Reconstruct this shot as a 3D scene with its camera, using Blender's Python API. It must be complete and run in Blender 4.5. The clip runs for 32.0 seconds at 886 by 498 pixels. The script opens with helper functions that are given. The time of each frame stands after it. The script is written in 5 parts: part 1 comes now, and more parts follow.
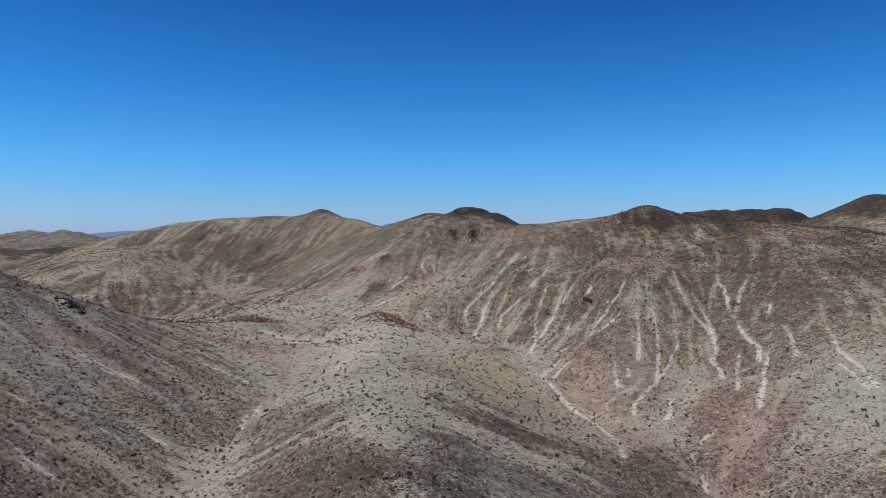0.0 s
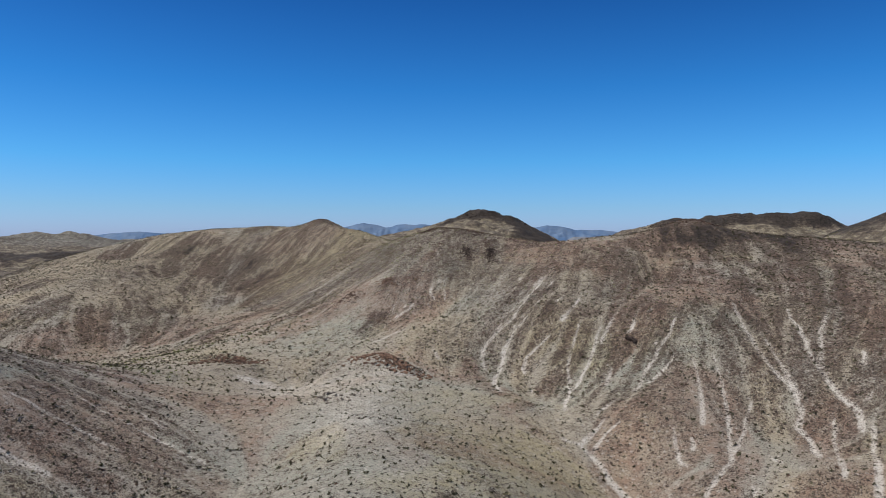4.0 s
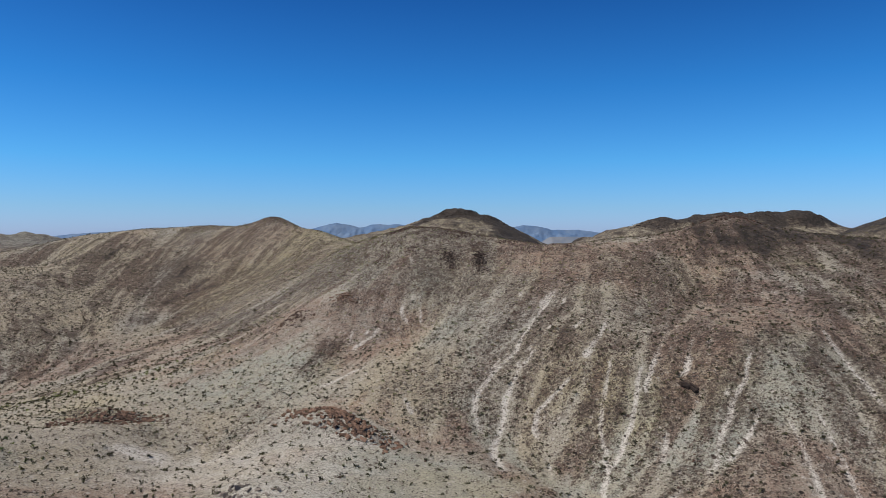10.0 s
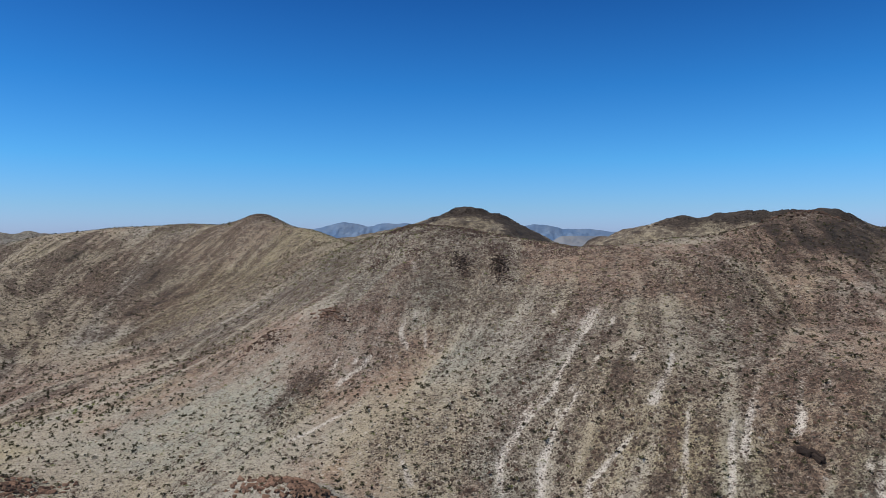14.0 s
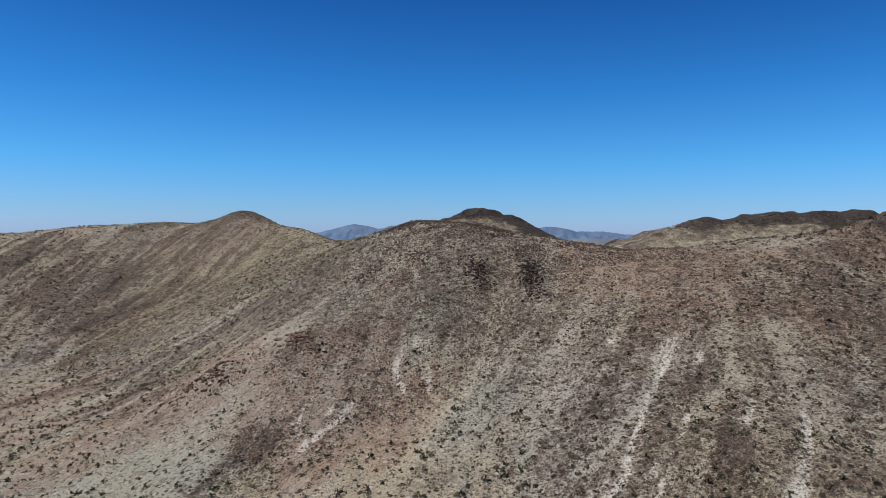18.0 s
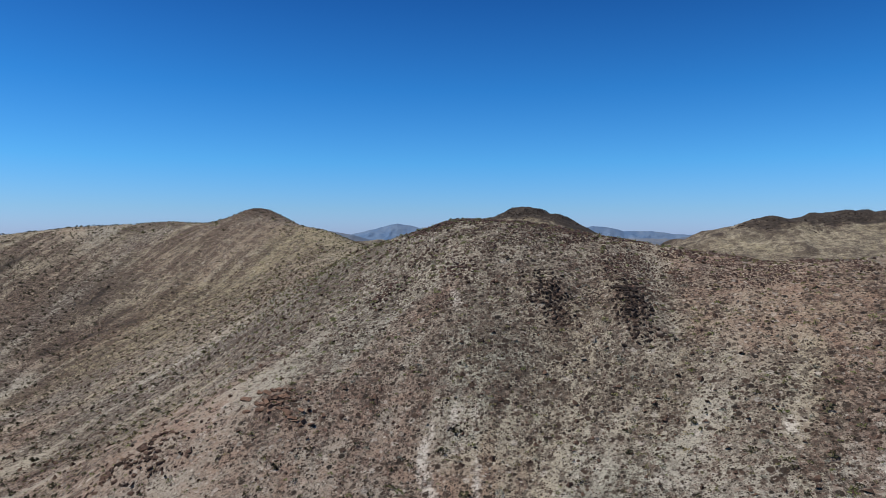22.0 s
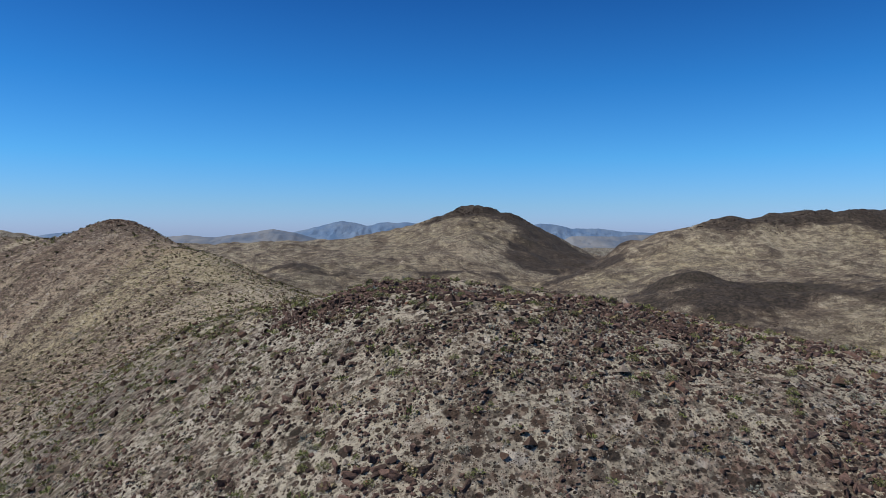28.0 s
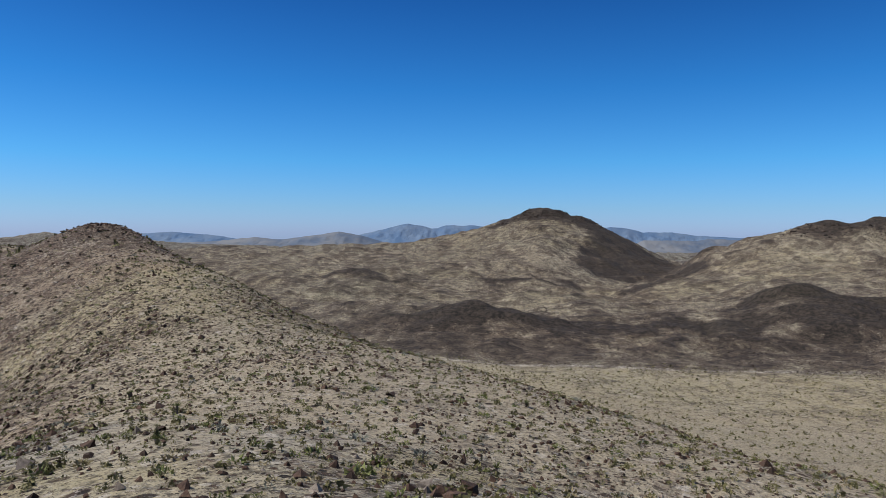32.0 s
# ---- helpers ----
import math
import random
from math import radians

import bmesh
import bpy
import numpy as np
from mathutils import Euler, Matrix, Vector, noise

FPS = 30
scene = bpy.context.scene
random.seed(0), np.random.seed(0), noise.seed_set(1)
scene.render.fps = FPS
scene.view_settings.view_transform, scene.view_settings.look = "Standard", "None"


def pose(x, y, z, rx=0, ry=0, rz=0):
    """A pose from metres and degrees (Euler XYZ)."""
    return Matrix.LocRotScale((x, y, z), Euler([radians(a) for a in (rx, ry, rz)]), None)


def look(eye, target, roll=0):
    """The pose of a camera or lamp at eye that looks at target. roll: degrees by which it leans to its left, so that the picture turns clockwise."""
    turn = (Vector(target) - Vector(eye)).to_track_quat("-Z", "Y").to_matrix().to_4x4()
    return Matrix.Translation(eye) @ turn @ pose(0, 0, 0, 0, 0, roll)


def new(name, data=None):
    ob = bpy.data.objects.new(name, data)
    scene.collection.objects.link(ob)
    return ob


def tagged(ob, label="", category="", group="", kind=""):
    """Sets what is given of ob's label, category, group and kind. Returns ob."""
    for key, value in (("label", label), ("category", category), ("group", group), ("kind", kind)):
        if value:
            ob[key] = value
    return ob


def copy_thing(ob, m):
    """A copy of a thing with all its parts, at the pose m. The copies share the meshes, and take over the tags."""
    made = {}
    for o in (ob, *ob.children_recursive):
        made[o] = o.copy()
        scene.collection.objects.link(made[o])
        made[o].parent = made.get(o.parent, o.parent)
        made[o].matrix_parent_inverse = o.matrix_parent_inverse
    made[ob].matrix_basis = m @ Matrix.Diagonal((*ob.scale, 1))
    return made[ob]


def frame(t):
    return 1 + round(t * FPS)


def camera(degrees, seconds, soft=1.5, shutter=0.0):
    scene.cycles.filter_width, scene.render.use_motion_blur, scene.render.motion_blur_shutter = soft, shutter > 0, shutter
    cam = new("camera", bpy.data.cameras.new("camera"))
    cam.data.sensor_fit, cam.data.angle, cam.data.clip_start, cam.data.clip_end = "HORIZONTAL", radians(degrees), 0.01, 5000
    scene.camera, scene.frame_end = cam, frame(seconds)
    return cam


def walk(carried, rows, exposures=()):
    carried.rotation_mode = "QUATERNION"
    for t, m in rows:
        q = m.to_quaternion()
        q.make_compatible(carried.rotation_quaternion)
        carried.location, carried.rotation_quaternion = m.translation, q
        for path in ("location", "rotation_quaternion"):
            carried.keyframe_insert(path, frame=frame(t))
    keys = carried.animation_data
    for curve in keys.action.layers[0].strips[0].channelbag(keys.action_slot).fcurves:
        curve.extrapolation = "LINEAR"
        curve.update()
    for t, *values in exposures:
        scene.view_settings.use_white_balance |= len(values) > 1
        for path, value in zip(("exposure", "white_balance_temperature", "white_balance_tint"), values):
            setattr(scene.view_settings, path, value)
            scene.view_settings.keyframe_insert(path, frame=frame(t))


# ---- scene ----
cam = camera(64.8, 32.0, soft=0.6)
METRES, EYE, TILT, LEAN, TURN = 450.0, 100.0, -1.3, 0.0, 0.0
ROWS = [
    (0.0, 0.0, 0.0, 0.0, 0.0, 0.0, -0.0),
    (0.5, -0.0, 0.0158, 0.0021, 0.02, -0.0, 0.01),
    (1.0, -0.0001, 0.0317, 0.0053, 0.03, 0.01, 0.02),
    (1.5, -0.0003, 0.0475, 0.0094, 0.03, 0.0, -0.0),
    (2.0, -0.0005, 0.0631, 0.0136, 0.13, -0.0, -0.02),
    (2.5, -0.001, 0.0788, 0.0177, 0.19, 0.0, -0.04),
    (3.0, -0.0012, 0.0944, 0.0217, 0.84, -0.01, -0.06),
    (3.5, -0.0015, 0.1098, 0.0247, 0.85, -0.05, -0.06),
    (5.5, -0.0039, 0.1714, 0.0259, 0.83, -0.0, -0.02),
    (6.0, -0.0037, 0.1873, 0.0265, 0.9, -0.01, 0.01),
    (6.5, -0.0041, 0.203, 0.0273, 0.95, -0.02, -0.01),
    (7.0, -0.0039, 0.2187, 0.028, 0.3, -0.04, 0.03),
    (7.5, -0.0049, 0.2344, 0.0284, -1.37, -0.02, 0.06),
    (8.0, -0.005, 0.25, 0.0286, -1.34, -0.03, 0.06),
    (8.5, -0.0051, 0.2656, 0.029, -1.31, -0.04, 0.07),
    (9.0, -0.0052, 0.2812, 0.0289, -1.28, -0.01, 0.05),
    (9.5, -0.005, 0.2969, 0.0294, -1.23, -0.05, 0.07),
    (10.0, -0.005, 0.3125, 0.0296, -1.21, -0.04, 0.06),
    (10.5, -0.0048, 0.3283, 0.0299, -1.18, -0.05, 0.05),
    (11.0, -0.0045, 0.3439, 0.0303, -1.15, -0.07, 0.07),
    (11.5, -0.0044, 0.3596, 0.0307, -1.13, -0.07, 0.08),
    (12.0, -0.0042, 0.3752, 0.0311, -1.11, -0.09, 0.08),
    (12.5, -0.004, 0.3909, 0.0315, -1.09, -0.11, 0.08),
    (13.0, -0.0038, 0.4066, 0.0318, -1.08, -0.11, 0.08),
    (13.5, -0.0037, 0.4222, 0.0322, -0.54, -0.11, 0.06),
    (14.0, -0.0036, 0.4379, 0.0325, -0.47, -0.11, 0.06),
    (14.5, -0.0034, 0.4536, 0.0328, -0.46, -0.13, 0.07),
    (16.5, -0.0028, 0.5161, 0.032, -0.16, 0.13, -0.05),
    (17.0, -0.0024, 0.5319, 0.0323, 0.47, 0.1, -0.07),
    (17.5, -0.0025, 0.5474, 0.0325, 0.46, 0.1, -0.08),
    (18.0, -0.0026, 0.563, 0.0326, 0.45, 0.1, -0.09),
    (18.5, -0.0028, 0.5785, 0.0331, 3.81, 0.09, -0.22),
    (19.0, -0.0028, 0.5941, 0.0334, 4.02, 0.08, -0.22),
    (19.5, -0.0033, 0.6098, 0.0339, 4.02, 0.08, -0.21),
    (20.0, -0.0039, 0.6254, 0.0344, 4.01, 0.09, -0.23),
    (20.5, -0.0047, 0.6409, 0.035, 4.0, 0.11, -0.23),
    (21.0, -0.0055, 0.6564, 0.0357, 3.99, 0.08, -0.21),
    (21.5, -0.0064, 0.6718, 0.0364, 4.0, 0.05, -0.19),
    (22.0, -0.0073, 0.6873, 0.0374, 4.0, 0.05, -0.18),
    (22.5, -0.0083, 0.7027, 0.0391, 3.52, 0.02, -0.16),
    (23.0, -0.0091, 0.7181, 0.0404, 0.08, -0.01, -0.04),
    (23.5, -0.0104, 0.7335, 0.0419, -1.73, -0.07, 0.07),
    (24.0, -0.0112, 0.7489, 0.0437, -1.74, -0.09, 0.08),
    (24.5, -0.0118, 0.7644, 0.0459, -1.75, -0.16, 0.12),
    (25.0, -0.0123, 0.7797, 0.0478, -1.77, -0.11, 0.09),
    (25.5, -0.0125, 0.7951, 0.0501, -1.77, -0.12, 0.1),
    (27.5, -0.0126, 0.8564, 0.0575, -1.73, -0.24, -0.04),
    (28.0, -0.0126, 0.872, 0.059, -0.35, -0.25, -0.05),
    (28.5, -0.0124, 0.8876, 0.0605, 2.26, -0.25, -0.17),
    (29.0, -0.0122, 0.9033, 0.0619, 5.12, -0.23, -0.32),
    (29.5, -0.0123, 0.9174, 0.0626, 5.15, -0.22, -0.36),
    (30.0, -0.0127, 0.933, 0.063, 5.11, -0.2, -0.39),
    (30.5, -0.0135, 0.9487, 0.0633, 5.02, -0.16, -0.39),
    (31.0, -0.0144, 0.9643, 0.0638, 5.03, -0.15, -0.41),
    (31.5, -0.0153, 0.9796, 0.0643, 5.03, -0.14, -0.43),
    (32.0, -0.0164, 0.9949, 0.0648, 5.04, -0.04, -0.44),
]
walk(cam, [(t, pose(0, 0, EYE, TILT, LEAN, TURN) @ pose(METRES * x, METRES * y, METRES * z, 90 + pitch, roll, yaw)) for t, x, y, z, yaw, pitch, roll in ROWS])


# ---- light ----
SUN_HEIGHT, SUN_FROM = 57.0, -100.0      # degrees above the horizon; compass turn from ahead (+y), positive to the right
sun_way = Vector((math.sin(radians(SUN_FROM)) * math.cos(radians(SUN_HEIGHT)), math.cos(radians(SUN_FROM)) * math.cos(radians(SUN_HEIGHT)), math.sin(radians(SUN_HEIGHT))))
world = bpy.data.worlds.new("world")
scene.world = world
world.use_nodes = True
wn = world.node_tree
sky = wn.nodes.new("ShaderNodeTexSky")
sky.sky_type, sky.sun_disc = "NISHITA", False
sky.sun_elevation, sky.sun_rotation = radians(SUN_HEIGHT), radians(SUN_FROM)
sky.altitude, sky.air_density, sky.dust_density, sky.ozone_density = 900, 1.0, 0.6, 2.2
# the clear dry air's deep blue, paler towards the horizon
up = wn.nodes.new("ShaderNodeSeparateXYZ")
wn.links.new(wn.nodes.new("ShaderNodeTexCoord").outputs["Generated"], up.inputs[0])
tone = wn.nodes.new("ShaderNodeValToRGB")
for i, (p, c) in enumerate(((0.0, (0.60, 0.83, 1.58)), (0.035, (0.50, 0.84, 1.40)), (0.10, (0.30, 0.86, 1.42)), (0.20, (0.15, 0.68, 1.26)), (0.33, (0.085, 0.44, 0.96)), (0.55, (0.48, 0.60, 0.82)), (1.0, (0.60, 0.68, 0.82)))):
    e = tone.color_ramp.elements[i] if i < 2 else tone.color_ramp.elements.new(p)
    e.position, e.color = p, (*c, 1)
wn.links.new(up.outputs[2], tone.inputs[0])
blue = wn.nodes.new("ShaderNodeMix")
blue.data_type, blue.blend_type = "RGBA", "MULTIPLY"
blue.inputs[0].default_value = 1.0
wn.links.new(sky.outputs[0], blue.inputs[6])
wn.links.new(tone.outputs[0], blue.inputs[7])
wn.links.new(blue.outputs[2], wn.nodes["Background"].inputs[0])
wn.nodes["Background"].inputs[1].default_value = 0.094
sun = new("sun", bpy.data.lights.new("sun", "SUN"))
sun.data.energy, sun.data.angle, sun.data.color = 4.7, radians(0.53), (1.0, 0.955, 0.89)
sun.matrix_world = look(sun_way * 300, (0, 0, 0))
scene.view_settings.exposure = 0.0


# ---- materials ----
def material(name, roughness=0.95):
    m = bpy.data.materials.new(name)
    m.use_nodes = True
    t = m.node_tree
    b = t.nodes["Principled BSDF"]
    b.inputs["Roughness"].default_value = roughness
    b.inputs["Specular IOR Level"].default_value = 0.25
    return m, t, b


def node(t, kind, **kw):
    n = t.nodes.new(kind)
    for k, v in kw.items():
        if k == "op":
            n.operation = v
        elif k == "blend":
            n.data_type, n.blend_type = "RGBA", v
        else:
            n.inputs[k].default_value = v
    return n


def mix(t, fac, a, b, blend="MIX"):
    n = node(t, "ShaderNodeMix", blend=blend)
    for sock, v in ((n.inputs[0], fac), (n.inputs[6], a), (n.inputs[7], b)):
        if isinstance(v, bpy.types.NodeSocket):
            t.links.new(v, sock)
        elif isinstance(v, tuple):
            sock.default_value = (*v, 1)
        else:
            sock.default_value = v
    return n.outputs[2]


def ramp(t, value, stops):
    n = t.nodes.new("ShaderNodeValToRGB")
    while len(n.color_ramp.elements) < len(stops):
        n.color_ramp.elements.new(0.5)
    for e, (p, c) in zip(n.color_ramp.elements, stops):
        e.position, e.color = p, (*c, 1) if isinstance(c, tuple) else (c, c, c, 1)
    t.links.new(value, n.inputs[0])
    return n.outputs[0]


def noise_at(t, coord, scale, detail=4, rough=0.6):
    n = node(t, "ShaderNodeTexNoise", Scale=scale, Detail=detail, Roughness=rough)
    t.links.new(coord, n.inputs["Vector"])
    return n.outputs[0]


def cells_at(t, coord, scale, rand=1.0):
    n = node(t, "ShaderNodeTexVoronoi", Scale=scale, Randomness=rand)
    t.links.new(coord, n.inputs["Vector"])
    return n


def math_at(t, op, a, b):
    n = node(t, "ShaderNodeMath", op=op)
    for sock, v in ((n.inputs[0], a), (n.inputs[1], b)):
        if isinstance(v, bpy.types.NodeSocket):
            t.links.new(v, sock)
        else:
            sock.default_value = v
    return n.outputs[0]


def soil_material():
    """Gravelly desert soil. The cover layer holds r: pale scree, g: dark rock cover, b: tan (1) or grey (0), a: scrub."""
    m, t, b = material("desert_soil")
    co = t.nodes.new("ShaderNodeNewGeometry").outputs["Position"]
    at = t.nodes.new("ShaderNodeAttribute")
    at.attribute_name = "cover"
    sp = t.nodes.new("ShaderNodeSeparateColor")
    t.links.new(at.outputs["Color"], sp.inputs[0])
    scree, rock, tan = sp.outputs
    scrub = at.outputs["Alpha"]
    at2 = t.nodes.new("ShaderNodeAttribute")
    at2.attribute_name = "tint"
    sp2 = t.nodes.new("ShaderNodeSeparateColor")
    t.links.new(at2.outputs["Color"], sp2.inputs[0])
    red, ashen, olive = sp2.outputs
    big, mid, fine = noise_at(t, co, 0.018, 5), noise_at(t, co, 0.22, 5, 0.65), noise_at(t, co, 2.2, 4, 0.7)
    soil = mix(t, tan, (0.345, 0.324, 0.268), (0.372, 0.316, 0.216))
    soil = mix(t, math_at(t, "MULTIPLY", ramp(t, big, [(0.4, 0.0), (0.7, 1.0)]), 0.45), soil, (0.345, 0.296, 0.220))
    soil = mix(t, ramp(t, mid, [(0.42, 0.0), (0.72, 0.40)]), soil, (0.200, 0.160, 0.118))
    worn = ramp(t, mid, [(0.36, 0.35), (0.62, 1.0)])
    soil = mix(t, math_at(t, "MULTIPLY", ashen, worn), soil, (0.300, 0.308, 0.250))
    soil = mix(t, math_at(t, "MULTIPLY", olive, worn), soil, (0.352, 0.300, 0.172))
    soil = mix(t, math_at(t, "MULTIPLY", red, worn), soil, (0.255, 0.150, 0.104))
    grain = math_at(t, "ADD", math_at(t, "MULTIPLY", math_at(t, "SUBTRACT", fine, 0.5), 0.7), math_at(t, "MULTIPLY", math_at(t, "SUBTRACT", mid, 0.5), 0.5))
    soil = mix(t, ramp(t, math_at(t, "ADD", scree, grain), [(0.36, 0.0), (0.50, 0.55), (0.80, 0.95)]), soil, (0.57, 0.52, 0.445))
    # the cover's ragged edge
    ragged = math_at(t, "MULTIPLY", math_at(t, "SUBTRACT", noise_at(t, co, 0.08, 10, 0.74), 0.5), 3.6)
    ragged = math_at(t, "ADD", ragged, math_at(t, "MULTIPLY", math_at(t, "SUBTRACT", noise_at(t, co, 0.33, 6, 0.7), 0.5), 1.6))
    rock = math_at(t, "MAXIMUM", math_at(t, "ADD", rock, math_at(t, "MULTIPLY", ragged, at2.outputs["Alpha"])), 0.0)
    # broken rock in clumps about a metre wide: the thicker the cover, the more of the ground it takes
    brown = mix(t, ramp(t, noise_at(t, co, 0.045, 4, 0.6), [(0.42, 0.0), (0.62, 1.0)]), (0.100, 0.068, 0.048), (0.146, 0.082, 0.061))
    brown = mix(t, math_at(t, "MULTIPLY", red, 0.7), brown, (0.128, 0.060, 0.042))
    rubble = cells_at(t, co, 2.1)
    one = t.nodes.new("ShaderNodeSeparateColor")
    t.links.new(rubble.outputs["Color"], one.inputs[0])
    brown = mix(t, ramp(t, one.outputs[0], [(0.50, 0.0), (0.98, 0.75)]), brown, (0.300, 0.235, 0.185))
    brown = mix(t, ramp(t, one.outputs[1], [(0.55, 0.0), (0.70, 0.8)]), brown, (0.030, 0.021, 0.016))
    brown = mix(t, ramp(t, fine, [(0.40, 0.6), (0.58, 0.0)]), brown, (0.030, 0.022, 0.016))
    brown = mix(t, math_at(t, "MULTIPLY", at2.outputs["Alpha"], 0.55), brown, (0.062, 0.055, 0.046))
    for scale, reach, share in ((0.12, 0.14, 0.26), (0.36, 0.19, 0.46), (0.85, 0.20, 0.70), (2.0, 0.17, 0.60)):
        clump = math_at(t, "ADD", noise_at(t, co, scale, 6 if scale < 0.5 else 3, 0.66), math_at(t, "MULTIPLY", rock, reach))
        soil = mix(t, ramp(t, clump, [(0.605, 0.0), (0.645, share)]), soil, brown)
    # near-black rock, darkened further to paint in the shade between its blocks
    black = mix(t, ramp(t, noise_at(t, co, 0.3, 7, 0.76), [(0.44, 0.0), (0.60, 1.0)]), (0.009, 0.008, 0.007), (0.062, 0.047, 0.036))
    # stones of three sizes: each cell may hold one, more of them where the rock cover is thick; their darkest tones
    # also paint in the small shadows among stones
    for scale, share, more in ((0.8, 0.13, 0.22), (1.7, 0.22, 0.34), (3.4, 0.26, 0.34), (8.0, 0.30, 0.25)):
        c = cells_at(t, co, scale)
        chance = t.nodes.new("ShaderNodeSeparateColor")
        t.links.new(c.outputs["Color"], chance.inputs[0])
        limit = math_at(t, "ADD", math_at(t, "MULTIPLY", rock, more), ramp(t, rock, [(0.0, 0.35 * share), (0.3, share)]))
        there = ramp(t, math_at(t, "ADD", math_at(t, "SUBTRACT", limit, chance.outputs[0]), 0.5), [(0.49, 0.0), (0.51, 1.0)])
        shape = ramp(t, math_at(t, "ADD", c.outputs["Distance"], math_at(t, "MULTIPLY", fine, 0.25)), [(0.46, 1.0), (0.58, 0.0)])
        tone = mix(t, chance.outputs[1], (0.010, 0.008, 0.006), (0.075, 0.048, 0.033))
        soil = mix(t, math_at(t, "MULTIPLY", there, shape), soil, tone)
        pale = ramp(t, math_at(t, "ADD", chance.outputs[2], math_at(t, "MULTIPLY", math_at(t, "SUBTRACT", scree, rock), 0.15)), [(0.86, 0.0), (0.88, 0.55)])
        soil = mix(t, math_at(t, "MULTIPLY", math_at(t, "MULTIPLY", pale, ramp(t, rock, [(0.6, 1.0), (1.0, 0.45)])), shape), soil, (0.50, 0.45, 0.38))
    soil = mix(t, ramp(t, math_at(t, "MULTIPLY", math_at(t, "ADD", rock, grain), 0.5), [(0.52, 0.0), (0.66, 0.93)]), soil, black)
    soil = mix(t, math_at(t, "MULTIPLY", scrub, ramp(t, noise_at(t, co, 0.5, 3), [(0.45, 0.0), (0.65, 0.6)])), soil, (0.120, 0.125, 0.062))
    soil = mix(t, ramp(t, fine, [(0.34, 0.6), (0.52, 0.0)]), soil, (0.050, 0.040, 0.030))
    t.links.new(soil, b.inputs["Base Color"])
    bump = node(t, "ShaderNodeBump", Strength=0.9, Distance=0.5)
    t.links.new(math_at(t, "ADD", fine, math_at(t, "MULTIPLY", mid, 1.5)), bump.inputs["Height"])
    t.links.new(bump.outputs[0], b.inputs["Normal"])
    return m


def rock_material(name, dark, light, scale=1.0):
    m, t, b = material(name, 0.85)
    co = t.nodes.new("ShaderNodeNewGeometry")
    island = co.outputs["Random Per Island"]
    oi = t.nodes.new("ShaderNodeObjectInfo").outputs["Random"]
    pos = co.outputs["Position"]
    pick = math_at(t, "FRACT", math_at(t, "ADD", island, oi), 0)
    c = mix(t, pick, dark, light)
    c = mix(t, ramp(t, noise_at(t, pos, 0.9 * scale, 5, 0.7), [(0.45, 0.0), (0.72, 0.6)]), c, tuple(1.8 * v for v in light))
    c = mix(t, ramp(t, noise_at(t, pos, 5.0 * scale, 4, 0.7), [(0.35, 0.6), (0.6, 0.0)]), c, tuple(0.5 * v for v in dark))
    t.links.new(c, b.inputs["Base Color"])
    bump = node(t, "ShaderNodeBump", Strength=0.6, Distance=0.12)
    t.links.new(noise_at(t, pos, 6.0 * scale, 5, 0.7), bump.inputs["Height"])
    t.links.new(bump.outputs[0], b.inputs["Normal"])
    return m


def leaf_material(name, a, c):
    m, t, b = material(name, 0.8)
    g = t.nodes.new("ShaderNodeNewGeometry")
    oi = t.nodes.new("ShaderNodeObjectInfo").outputs["Random"]
    pick = math_at(t, "FRACT", math_at(t, "ADD", g.outputs["Random Per Island"], oi), 0)
    t.links.new(mix(t, pick, a, c), b.inputs["Base Color"])
    return m


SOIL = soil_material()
VARNISHED = rock_material("varnished_rock", (0.028, 0.018, 0.013), (0.115, 0.068, 0.046))
BASALT = rock_material("black_rock", (0.014, 0.010, 0.008), (0.048, 0.032, 0.024))
RUSTY = rock_material("rusty_rock", (0.085, 0.040, 0.026), (0.270, 0.130, 0.080))
RED_BROWN = rock_material("red_brown_rock", (0.024, 0.015, 0.012), (0.150, 0.092, 0.071))
UMBER = rock_material("umber_rock", (0.048, 0.028, 0.019), (0.210, 0.124, 0.082))
GREY_STONE = rock_material("grey_stone", (0.140, 0.112, 0.090), (0.275, 0.228, 0.182))
SCRUB_LEAF = leaf_material("scrub_leaf", (0.030, 0.029, 0.014), (0.100, 0.088, 0.045))
OLIVE_LEAF = leaf_material("olive_leaf", (0.078, 0.075, 0.030), (0.212, 0.190, 0.084))
GREEN_LEAF = leaf_material("green_leaf", (0.090, 0.110, 0.030), (0.215, 0.225, 0.080))
PALE_LEAF = leaf_material("pale_leaf", (0.150, 0.160, 0.125), (0.250, 0.250, 0.200))
DRY_LEAF = leaf_material("dry_leaf", (0.190, 0.150, 0.070), (0.330, 0.270, 0.150))
BARK = leaf_material("dry_stem", (0.070, 0.055, 0.042), (0.120, 0.095, 0.072))


